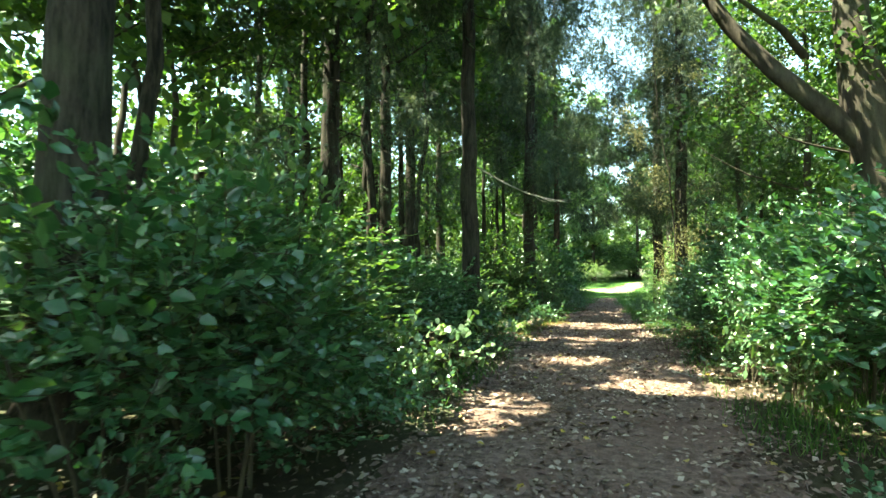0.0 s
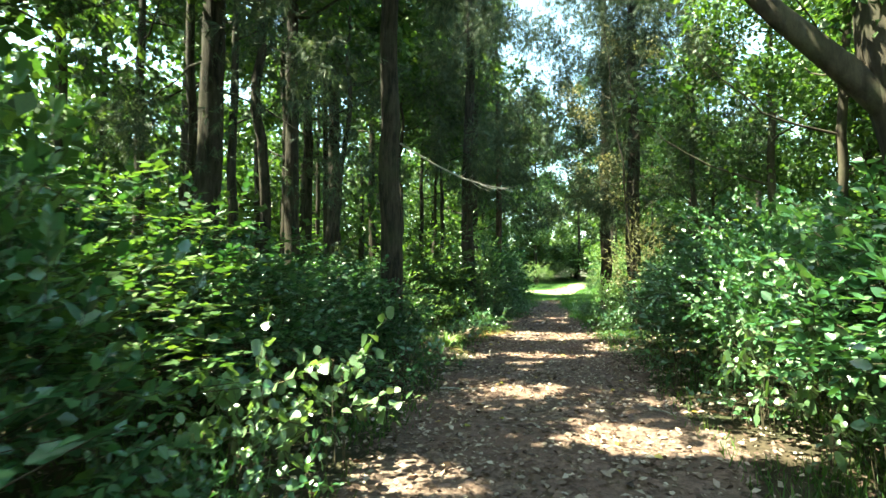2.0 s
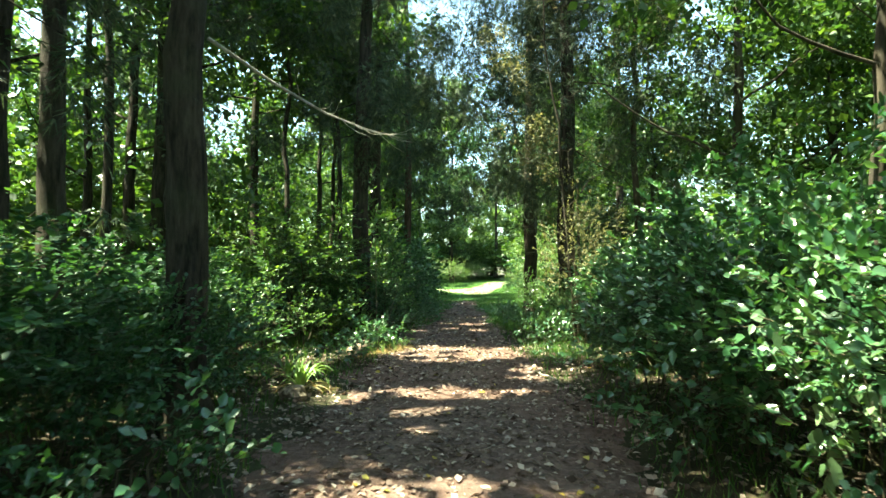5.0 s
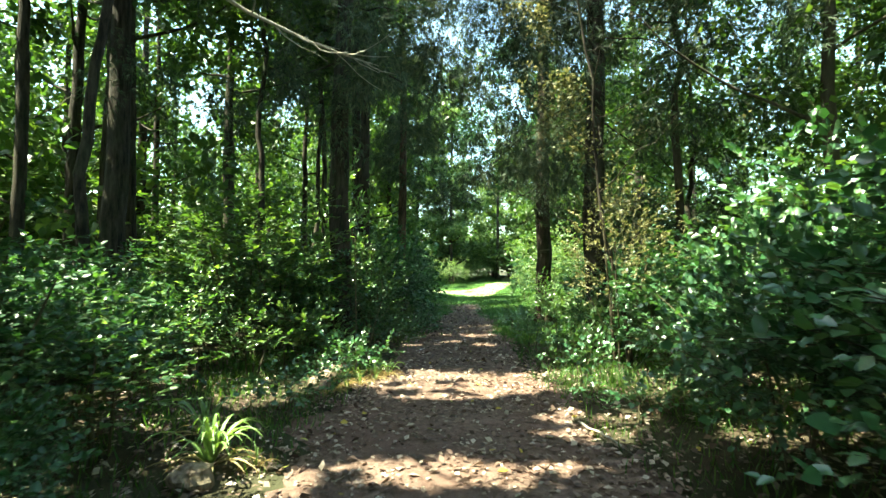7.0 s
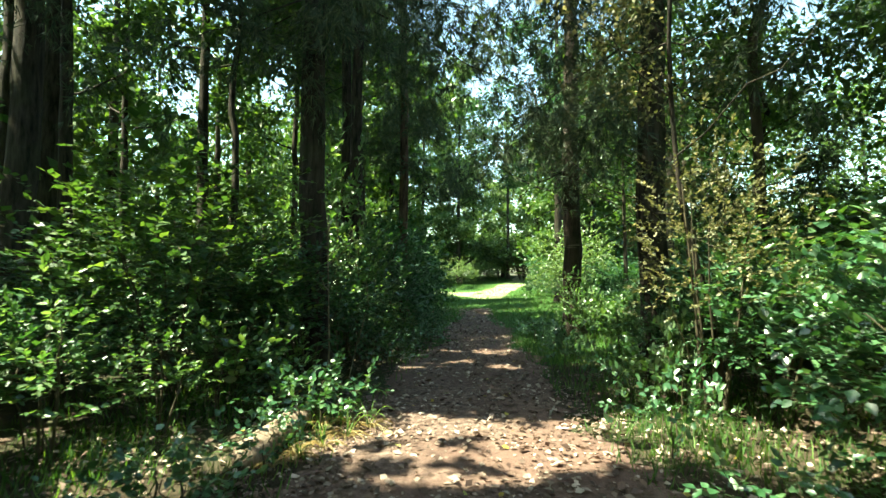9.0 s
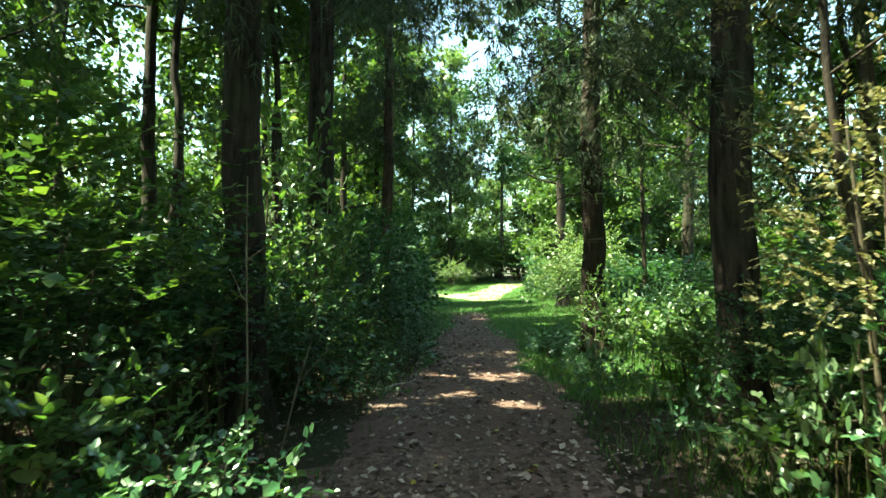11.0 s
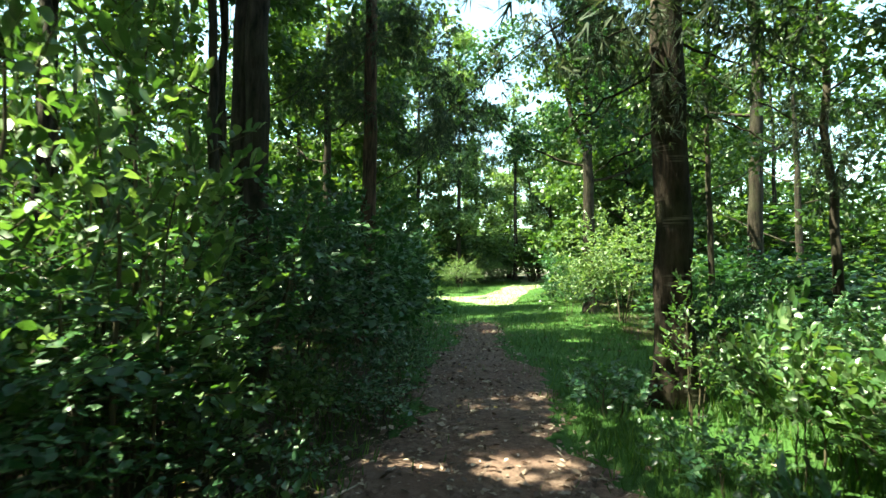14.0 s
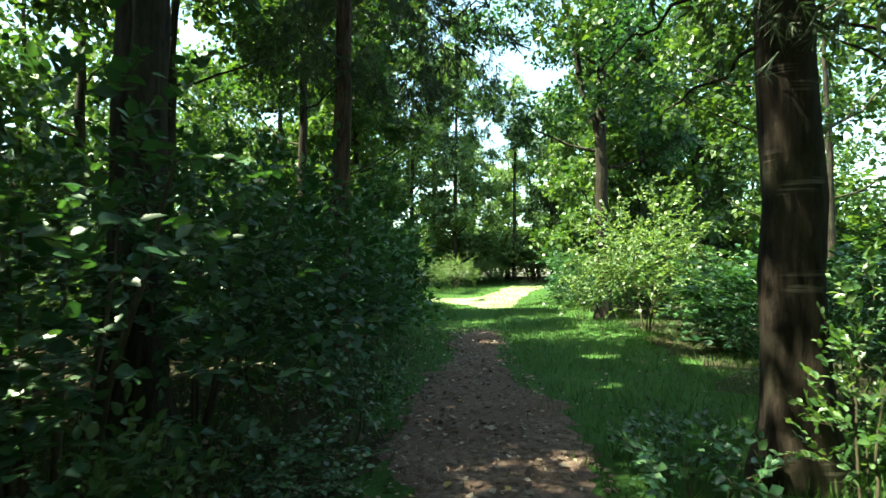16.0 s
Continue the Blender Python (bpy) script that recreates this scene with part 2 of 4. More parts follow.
# ---- bushes ----
def bush_kind(name, label, category, group, radius, height, twigs, per, size, mat, shape=LEAF_MID, stems=6, low=0.08, upright=0.5, slim=1.0, seed=1, shell=0.45, solid=0.25, seat=0.48, under=0.35, twiggy=True):
    """Builds one bush at the origin: stems from the ground, thin twigs and leaves set along the twigs."""
    rng = np.random.default_rng(seed)
    top = thing(name, label, category, group)
    # twig feet inside a lumpy egg-shaped body
    d = unit(rng.normal(size=(twigs, 3)))
    d[:, 2] = np.abs(d[:, 2]) - under * rng.random(twigs)
    d = unit(d)
    az, lump = np.arctan2(d[:, 1], d[:, 0]), rng.random(8) * 6.28
    bulge = 1 + 0.16 * np.sin(3 * az + lump[0]) + 0.14 * np.sin(5 * az + 4 * d[:, 2] + lump[1]) + 0.16 * np.sin(7 * d[:, 2] + 2 * az + lump[2])
    r = (rng.random(twigs) ** shell) * (1 - solid) + solid
    mid = height * seat
    foot = d * (r * bulge)[:, None] * np.array([radius, radius, height * 0.52])
    foot[:, 2] += mid
    foot[:, 2] = np.maximum(foot[:, 2], low + 0.3 * size * rng.random(twigs))
    way = unit(d * np.array([1, 1, 0.5]) + np.array([0, 0, upright]) + 0.45 * rng.normal(size=(twigs, 3)))
    length = size * (2.2 + 2.4 * rng.random(twigs))
    # leaves alternate along each twig
    k = np.linspace(0.1, 1.0, per)
    pos = foot[:, None] + way[:, None] * (length[:, None] * k[None])[..., None]
    pos[..., 2] -= (k ** 2)[None] * length[:, None] * 0.22
    side = unit(np.cross(way, np.array([0, 0, 1.0]) + 0.1 * rng.normal(size=(twigs, 3))))
    flip = np.where(np.arange(per) % 2 == 0, 1.0, -1.0)
    out = side[:, None] * flip[None, :, None] * (1.0 - 0.7 * k)[None, :, None] + way[:, None] * (0.35 + 0.8 * k)[None, :, None] + 0.28 * rng.normal(size=(twigs, per, 3))
    out[..., 2] -= 0.15
    up = np.array([0, 0, 1.0]) + 0.5 * rng.normal(size=(twigs, per, 3))
    sz = size * (0.6 + 0.65 * rng.random((twigs, per))) * (1.05 - 0.3 * k)[None]
    part("foliage", leaves(name, pos.reshape(-1, 3), out.reshape(-1, 3), up.reshape(-1, 3), sz.ravel(), mat, shape, slim), top)
    tip = foot + way * length[:, None]
    tip[:, 2] -= 0.22 * length
    if twiggy:
        tagged(part("twigwork", tubes(name + "_twigwork", np.stack([foot, tip], 1), np.tile([size * 0.035, size * 0.015], (twigs, 1)), M_TWIG, 3), top), kind="stuff")
    for i in range(stems):
        a = i / stems * 6.28 + rng.random()
        rr = radius * (0.25 + 0.45 * rng.random())
        start = (0.12 * math.cos(a), 0.12 * math.sin(a), -0.03)
        end = (rr * math.cos(a), rr * math.sin(a), height * (0.55 + 0.3 * rng.random()))
        thick = 0.008 + 0.008 * height * rng.random()
        part("stem", tubes("stem", [bent(start, end, 7, -0.06 * height, 0.02, rng)], [np.linspace(thick, thick * 0.35, 7)], M_TWIG, 6), top)
    return top


class Kinds:
    """Bush kinds are built once, then copied with their parts."""
    first_used = set()


def put(kind, x, y, turn=0.0, wide=1.0, tall=1.0, label=""):
    m = pose(x, y, ground_z(x, y), 0, 0, turn) @ Matrix.Diagonal((wide, wide, tall, 1))
    if kind.name in Kinds.first_used:
        ob = copy_thing(kind, m)
    else:
        Kinds.first_used.add(kind.name)
        kind.matrix_basis = m
        ob = kind
    if label:
        tagged(ob, label)
    return ob


def ground_z(x, y):
    """Height of the ground: the path lies a little lower than the wood beside it."""
    side = min(1.0, max(0.0, (abs(x - path_mid(y)) - path_half(y)) / 2.0))
    rise = 0.05 * min(22.0, max(0.0, y - 44.0))
    return rise + 0.10 * side + 0.05 * side * math.sin(x * 0.9 + 1) * math.sin(y * 0.7) + 0.012 * math.sin(3.1 * x) * math.sin(2.3 * y)


def path_mid(y):
    return -0.1 + 0.5 * min(1.0, max(0.0, (y - 15) / 18))


def path_half(y):
    return 1.55 - 0.95 * min(1.0, max(0.0, (y - 12) / 18))


# sunny spots of the ground: x, y, half width, half length; the crowns are open towards the sun above them
SPOTS = [(0.85, 7.5, 1.15, 0.5), (-0.85, 6.1, 0.45, 0.55), (0.35, 8.0, 0.35, 0.2), (-0.25, 9.5, 0.55, 0.38), (-0.35, 11.4, 0.42, 0.65), (-1.45, 12.25, 0.6, 0.3), (-3.0, 7.6, 0.8, 0.6), (-2.6, 4.4, 0.6, 0.5), (0.0, 12.6, 0.95, 0.4),
         (-0.9, 12.5, 0.5, 0.3), (1.35, 14.0, 0.6, 0.65), (0.95, 13.6, 0.3, 0.25), (-0.35, 11.7, 0.4, 0.3), (0.0, 15.9, 2.2, 0.95), (-1.2, 16.6, 0.8, 0.4), (1.9, 16.0, 0.6, 0.6),
         (0.0, 21.45, 1.1, 0.3), (-0.2, 20.2, 0.45, 0.3), (-1.15, 19.8, 0.75, 0.5), (0.5, 19.6, 0.45, 0.28), (-1.4, 20.9, 0.6, 0.45), (2.75, 21.9, 0.75, 0.7), (0.45, 21.1, 0.3, 0.15),
         (-0.1, 25.4, 0.22, 0.1), (0.87, 27.0, 0.16, 0.12), (0.85, 26.35, 0.22, 0.14), (-0.35, 24.9, 0.4, 0.12), (0.5, 31.1, 0.4, 0.25), (0.6, 28.8, 0.16, 0.14), (-0.4, 25.8, 0.15, 0.1), (2.4, 28.9, 0.45, 0.3), (4.8, 38.2, 1.5, 0.5),
         (-1.5, 5.6, 0.85, 0.8), (-1.25, 6.35, 0.55, 0.5), (2.3, 7.6, 0.75, 0.8), (2.7, 6.2, 0.8, 0.7), (2.7, 9.2, 0.6, 0.6), (2.9, 13.6, 0.7, 0.6), (2.9, 15.8, 1.1, 1.0), (3.7, 16.3, 0.9, 0.9), (-1.6, 52.0, 2.0, 1.5), (0.6, 54.0, 1.6, 1.2), (4.5, 14.0, 1.2, 1.2), (5.2, 17.5, 1.2, 1.2), (5.6, 12.0, 1.0, 1.0), (6.4, 15.5, 1.0, 1.2), (-2.4, 20.9, 0.7, 0.6), (-3.4, 17.2, 0.7, 0.6), (-2.8, 15.2, 1.2, 0.8),
         (-1.9, 12.75, 0.6, 0.45), (-3.2, 13.4, 0.9, 0.7), (-3.3, 12.0, 0.7, 0.6), (-1.7, 21.9, 0.5, 0.45), (-1.9, 18.0, 0.35, 0.4), (-1.55, 20.5, 0.9, 0.75), (3.0, 20.9, 0.6, 0.5), (5.4, 24.0, 1.2, 1.5),
         (5.2, 32.8, 1.7, 1.9), (6.0, 30.5, 1.3, 1.0), (1.2, 44.4, 2.2, 2.2), (-1.5, 46.5, 2.4, 1.6), (2.8, 48.5, 1.8, 2.6), (4.0, 52.0, 1.8, 2.6), (12.0, 34.0, 3.0, 5.0), (16.0, 40.0, 3.0, 4.0)]
spot_rng = np.random.default_rng(40)
for i in range(15):
    SPOTS.append((-5.0 - 10 * spot_rng.random(), 4 + 34 * spot_rng.random(), 0.5 + 0.7 * spot_rng.random(), 0.4 + 0.6 * spot_rng.random()))
for i in range(80):
    spot = ((1 if i % 2 else -1) * (1.9 + 6 * spot_rng.random()), 1 + 36 * spot_rng.random(), 0.2 + 0.45 * spot_rng.random(), 0.15 + 0.35 * spot_rng.random())
    if not (0 < spot[0] < 3.6 and spot[1] > 20) and not (-4.0 < spot[0] < 0 and 7 < spot[1] < 11):
        SPOTS.append(spot)

for i in range(70):
    spot = (-3.2 - 7 * spot_rng.random(), 3 + 30 * spot_rng.random(), 0.35 + 0.6 * spot_rng.random(), 0.3 + 0.5 * spot_rng.random())
    if not (spot[0] > -4.4 and 7 < spot[1] < 11):
        SPOTS.append(spot)

for i in range(10):
    SPOTS.append((4.6 + 5.5 * spot_rng.random(), 11.5 + 5.5 * spot_rng.random(), 0.5 + 0.5 * spot_rng.random(), 0.4 + 0.5 * spot_rng.random()))


def open_to_sun(p):
    """Which of the points p shade a sunny spot."""
    k = p[:, 2] / SUN.z
    gx, gy = p[:, 0] - SUN.x * k, p[:, 1] - SUN.y * k
    hit = np.zeros(len(p), bool)
    for x, y, a, b in SPOTS:
        th = np.arctan2((gy - y) / b, (gx - x) / a)
        edge = 1 + 0.28 * np.sin(3 * th + 5 * x) + 0.2 * np.sin(5 * th + 3 * y) + 0.16 * np.sin(9 * th + x * y)
        hit |= ((gx - x) / a) ** 2 + ((gy - y) / b) ** 2 < edge
    # leaves kept in a wave pattern within the gaps, to break up the light
    veil = np.sin(5 * gx + 2 * np.sin(3 * gy)) * np.sin(6 * gy + 2 * np.sin(4 * gx + 1))
    return hit & ((veil > -0.8) | (gy > 40) | (gx > 1.6) | (gx < -1.05) | ((gy > 19.0) & (gx < -0.4)))


# ---- trees ----
def tree(name, label, x, y, dia, height, crown, mat=M_BARK, lean=(0, 0), bare=4.0, spread=2.2, leaf=0.13, count=5000, leaf_material=None, group="", seed=None, limbs=9, forks=(), upper=1.0):
    """A tree: tapered trunk with a flared foot, limbs, and a crown of leaves in clumps round the limbs; upper: how much larger the leaves of the high crown are."""
    seed = seed if seed is not None else int(abs(x * 131 + y * 977)) % 100000
    rng = np.random.default_rng(seed)
    g = ground_z(x, y)
    top = thing(name, label, "tree", group, pose(x, y, g))
    n = max(10, int(height / 0.5))
    t = np.linspace(0, 1, n)
    spine = bent((0, 0, -0.1), (lean[0], lean[1], height), n, 0, 0.02 + 0.04 * (dia < 0.25), rng)
    rad = dia / 2 * (1 - 0.72 * t) + dia * 0.35 * np.exp(-t * height / 0.25)
    part("trunk", tubes("trunk", [spine], [rad], mat, 14 if dia > 0.3 else 9, 0.05), top)
    clump = []
    for i in range(limbs):
        h = bare + (height * 0.94 - bare) * (i + 0.5 * rng.random()) / limbs
        a = i * 2.4 + rng.random()
        f = h / height
        foot = spine[min(n - 1, int(f * (n - 1)))]
        reach = spread * (1.1 - 0.75 * (h - bare) / max(1.0, height - bare)) * (0.7 + 0.5 * rng.random())
        drop = {"cypress": -0.5, "broad": 0.55, "tall": 0.5}[crown] * reach
        end = foot + np.array([math.cos(a) * reach, math.sin(a) * reach, drop])
        line = bent(foot, end, 7, (-0.06 if crown == "cypress" else 0.1) * reach, 0.05, rng)
        thick = max(0.01, dia * (0.05 if crown == "cypress" else 0.16) * (1.1 - 0.8 * f))
        part("limb", tubes("limb", [line], [np.linspace(thick, thick * 0.25, 7)], mat, 6), top)
        for q in ((0.3, 0.55, 0.8, 1.0) if crown == "cypress" else (0.45, 0.75, 1.0)):
            c = foot + (line[-1] - foot) * q + rng.normal(size=3) * 0.25 * spread * np.array([1, 1, 0.5])
            clump.append((*c, spread * (0.26 + 0.2 * rng.random())))
    clump.append((*spine[-1], spread * 0.4))
    for fork in forks:
        part("limb", tubes("limb", [bent(*fork[:2], 12, fork[3], 0.03, rng)], [np.linspace(fork[2], fork[2] * 0.45, 12)], mat, 12, 0.04), top)
    cl = np.array(clump)
    w = cl[:, 3] ** 2
    pick = rng.choice(len(cl), count, p=w / w.sum())
    d = unit(rng.normal(size=(count, 3)))
    off = d * (rng.random((count, 1)) ** 0.45)
    flat = np.array([1, 1, 0.62]) if crown != "cypress" else np.array([0.9, 0.9, 1.15])
    # leaves gather in tufts, with gaps between them
    tufts = 9
    heart = unit(rng.normal(size=(len(cl), tufts, 3))) * rng.random((len(cl), tufts, 1)) ** 0.4
    which = rng.integers(0, tufts, count)
    p = cl[pick, :3] + (heart[pick, which] + off * 0.42) * cl[pick, 3:4] * flat
    keep = ~(open_to_sun(p + np.array([x, y, g])) & (p[:, 2] > 2.0))
    keep &= ~((np.abs(p[:, 0] + x) < 1.7) & (p[:, 2] < 3.4) & (y + p[:, 1] < 40))
    p, d = p[keep], d[keep]
    m = len(p)
    # high leaves are enlarged to hold back sun and keep the path shaded
    leaf = leaf * (1 + (upper - 1) * np.clip((p[:, 2] - 6.0) / 1.5, 0, 1))
    if crown == "cypress":
        way = unit(d * 0.7 + np.array([0, 0, -0.75]) + 0.4 * rng.normal(size=(m, 3)))
        nor = rng.normal(size=(m, 3))
        me = leaves("foliage", p, way, nor, leaf * 1.25 * (0.6 + 0.9 * rng.random(m)), leaf_material or M_CYPRESS, SPRAY, 1.15)
    else:
        way = unit(d + 0.6 * rng.normal(size=(m, 3)) + np.array([0, 0, -0.2]))
        nor = np.array([0, 0, 1.0]) + 0.6 * rng.normal(size=(m, 3))
        me = leaves("foliage", p, way, nor, leaf * (0.6 + 0.8 * rng.random(m)), leaf_material or M_CANOPY, LEAF_FAR)
    part("crown", me, top)
    return top

# ---- ground ----
def sheet(name, xs, ys, mat, lift=0.0, keep=None):
    xs, ys = np.asarray(xs, float), np.asarray(ys, float)
    v = np.array([(x, y, ground_z(x, y) + lift + (0 if abs(x) > 60 or abs(y) > 120 else 0.012 * noise.noise((x * 2.1, y * 2.1, 3.0)))) for y in ys for x in xs])
    nx = len(xs)
    f = [(j * nx + i, j * nx + i + 1, (j + 1) * nx + i + 1, (j + 1) * nx + i) for j in range(len(ys) - 1) for i in range(nx - 1)]
    return new(name, raw_mesh(name, v, np.array(f), mat, True))


near = np.arange(-14, 14.01, 0.35)
far = np.array([16, 20, 26, 36, 50, 80, 150, 400, 900.0])
ground = sheet("ground", np.concatenate([-far[::-1], near, far]), np.concatenate([[-900, -300, -80, -30, -16, -10, -6], np.arange(-4, 60.01, 0.3), [64, 70, 80, 100, 150, 300, 900]]), M_SOIL)
tagged(ground, "dark forest floor of soil and rotting leaves", "ground", kind="structure")


def strip(name, ys, left, right, mat, lift, across=14):
    v, f = [], []
    for y in ys:
        l, r = left(y), right(y)
        for i in range(across + 1):
            x = l + (r - l) * i / across
            edge = 1 if 0 < i < across else 0
            v.append((x, y, ground_z(x, y) + (lift if edge else -0.02) + 0.015 * noise.noise((x * 2.1, y * 2.1, 3.0)) * edge))
    for j in range(len(ys) - 1):
        for i in range(across):
            a = j * (across + 1) + i
            f.append((a, a + 1, a + across + 2, a + across + 1))
    return new(name, raw_mesh(name, np.array(v), np.array(f), mat, True))


def ragged(y, k):
    return 0.42 * noise.noise((y * 0.7, k + 0.37, 0.5)) + 0.22 * noise.noise((y * 2.9, k + 0.71, 5.4)) + 0.16 * noise.noise((y * 9.3, k + 0.19, 2.2))


path = strip("path", np.arange(-6, 33.61, 0.08), lambda y: path_mid(y) - path_half(y) * min(1.0, (34.4 - y) / 3) + ragged(y, 1), lambda y: path_mid(y) + path_half(y) * min(1.0, (34.4 - y) / 3) + ragged(y, 9), M_PATH, 0.022)
tagged(path, "reddish brown trodden earth path strewn with dead leaves", "path", kind="structure")
lawn = strip("lawn", np.arange(20, 75.01, 0.4), lambda y: -0.75 - 0.16 * max(0.0, y - 24) + ragged(y, 3), lambda y: 3.2 + 0.1 * (y - 20) + 2 * ragged(y, 6), M_LAWN, 0.012, 30)
tagged(lawn, "short green grass beside and beyond the path", "lawn", kind="structure")


def trail(y):
    """Middle and half width of the dry trail beyond the lawn."""
    return 1.0 + 0.27 * (y - 42.5) + 0.3 * math.sin(y * 0.35), 0.75 + 0.05 * (y - 42.5)


clearing = strip("clearing", np.arange(42.4, 66.01, 0.4), lambda y: trail(y)[0] - trail(y)[1] - 3.6 * math.exp(-((y - 46.3) / 1.3) ** 2) + 0.8 * ragged(y, 13), lambda y: trail(y)[0] + trail(y)[1] + 0.8 * ragged(y, 17), M_DRY, 0.03, 24)
tagged(clearing, "sunlit pale dry grass where the path opens out", "clearing", kind="structure")


def scatter(n, x0, x1, y0, y1, rng, density=None):
    x, y = x0 + (x1 - x0) * rng.random(n), y0 + (y1 - y0) * rng.random(n)
    if density is not None:
        keep = rng.random(n) < np.array([density(a, b) for a, b in zip(x, y)])
        x, y = x[keep], y[keep]
    return np.stack([x, y, np.array([ground_z(a, b) for a, b in zip(x, y)])], 1)


def on_path(x, y):
    return (path_half(y) - abs(x - path_mid(y))) / 0.35


rng = np.random.default_rng(21)
pts = scatter(120000, -4, 4, 0.5, 34, rng, lambda x, y: (0.75 if on_path(x, y) > 0 else 0.45 if y < 19 or x < 0 else 0.05) * (1.0 if y < 18 else 0.55) * (0.35 + 1.1 * max(0, 0.5 + noise.noise((x * 1.2, y * 1.2, 8)))))
n = len(pts)
pts[:, 2] += 0.03 + 0.012 * rng.random(n)
ang = rng.random(n) * 6.28
litter = new("leaf_litter", leaves("leaf_litter", pts, np.stack([np.cos(ang), np.sin(ang), 0.3 * rng.normal(size=n)], 1), np.array([0, 0, 1.0]) + 0.35 * rng.normal(size=(n, 3)),
                                   0.03 + 0.07 * rng.random(n) ** 2.0, M_LITTER, LEAF_FAR, 0.85))
keep = rng.choice(n, 260)
yellow = new("yellow_leaves", leaves("yellow_leaves", pts[keep] + np.array([0.03, 0.02, 0.012]), np.stack([np.cos(ang[keep]), np.sin(ang[keep]), 0.2 * rng.normal(size=260)], 1),
                                     np.array([0, 0, 1.0]) + 0.3 * rng.normal(size=(260, 3)), 0.05 + 0.04 * rng.random(260), M_FALLEN_YELLOW, LEAF_MID))
tagged(yellow, "scattered freshly fallen yellow leaves", "fallen leaves", kind="stuff")
tagged(litter, "curled brown and tan dead leaves lying on the path", "leaf litter", kind="stuff")


def grass(name, label, n, x0, x1, y0, y1, density, tall, seed):
    rng = np.random.default_rng(seed)
    p = scatter(n, x0, x1, y0, y1, rng, density)
    m = len(p)
    a = rng.random(m) * 6.28
    way = np.stack([0.5 * np.cos(a), 0.5 * np.sin(a), 0.8 + 0.3 * rng.random(m)], 1)
    ob = new(name, leaves(name, p, way, np.stack([np.cos(a), np.sin(a), 0.3 * np.ones(m)], 1) + 0.3 * rng.normal(size=(m, 3)), tall * (0.5 + rng.random(m)), M_GRASS, STRAP, 0.07))
    return tagged(ob, label, "grass", kind="stuff")


def verge(x, y):
    """Thick beside the path, thin on it."""
    e = abs(x - path_mid(y)) - path_half(y)
    if e < -0.3:
        return 0.0
    return min(1.0, (e + 0.3) * 1.6) * max(0.0, 0.65 + 1.3 * noise.noise((x * 0.8, y * 0.8, 2)))


grass("verge_grass", "soft green grass growing along the path edge", 120000, -4.5, 4.5, 5, 24, lambda x, y: verge(x, y) * (1.0 if (x > 0 and y > 17) or 13.5 < y < 17.5 or y < 9 else 0.3) * (0.9 if abs(x) < 3.2 else 0.3), 0.12, 31)
grass("lawn_grass", "mown green grass around the end of the path", 70000, -3.5, 6, 20, 58, lambda x, y: min(1.0, verge(x, y) + 0.4) * (1 if y > 33 or abs(x - path_mid(y)) > path_half(y) else 0.5 if abs(x - path_mid(y)) > path_half(y) - 0.22 else 0.04), 0.11, 32)

# ---- measured trees, and some added for shade ----
CY, BR = "cypress", "broad"
tree("conifer_tree", "dark straight conifer trunk close to the path", -2.55, 11.0, 0.40, 15, CY, bare=7.0, spread=2.0, count=9000, upper=1.6)
tree("conifer_tree", "tall dark conifer rising out of shrubs beside path", -2.25, 18.8, 0.42, 16, CY, bare=5.4, spread=2.7, leaf=0.13, count=24000, limbs=14)
tree("conifer_tree", "thick dark conifer with hanging feathery sprays", -5.6, 10.5, 0.5, 15, CY, bare=4.6, spread=2.5, count=17000, limbs=13)
tree("conifer_tree", "one of two dark trunks standing close together", -3.05, 24.1, 0.32, 15, CY, bare=8.0, spread=1.7, count=5700)
tree("conifer_tree", "one of two dark trunks standing close together", -2.68, 24.0, 0.36, 16, CY, bare=7.5, spread=1.7, count=5700)
tree("conifer_tree", "conifer with a reddish sunlit trunk beside the path", -2.1, 28.6, 0.36, 17, CY, M_BARK_RED, bare=5.2, spread=2.0, count=13700, limbs=12)
tree("conifer_tree", "thick dark conifer with drooping sprays over the path", 2.6, 18.9, 0.45, 15, CY, bare=4.6, spread=3.2, leaf=0.15, count=34000, limbs=14)
tree("conifer_tree", "straight conifer trunk with pale scarred bark", 2.33, 23.35, 0.44, 17, CY, M_BARK_SCAR, bare=4.8, forks=[((-0.15, 0, 3.1), (-0.85, 0.2, 2.55), 0.016, -0.06), ((-0.15, 0.05, 3.8), (-1.1, 0.9, 3.25), 0.018, -0.08), ((0.15, 0, 3.3), (1.1, -0.1, 2.9), 0.016, -0.06), ((0.15, 0, 4.1), (1.3, 0.3, 3.8), 0.018, -0.08), ((-0.1, -0.1, 4.3), (-0.9, -0.5, 4.0), 0.014, -0.05)], spread=2.4, count=18300, limbs=14)
tree("conifer_tree", "slender trunk beyond the shrubs at a clearing", 7.6, 31.7, 0.42, 16, BR, bare=4.5, spread=2.8, count=5000)
tree("spreading_tree", "dark trunk with one curved limb behind a sunny bush", 4.3, 36.0, 0.46, 14.5, "tall", bare=4.6, spread=2.7, leaf=0.14, count=22000, leaf_material=M_DARK, limbs=12,
     forks=[((-0.1, 0, 5.7), (-0.75, 0, 7.7), 0.13, -0.1), ((-0.7, 0, 7.6), (-1.3, 0, 10.2), 0.1, -0.15)])
tree("olive_tree", "leafy olive-green tree with fine pale leaves", 4.4, 19.7, 0.2, 12.5, BR, M_BARK_PALE, bare=6.2, spread=2.2, leaf=0.085, count=13000, leaf_material=M_YELLOW, limbs=12)
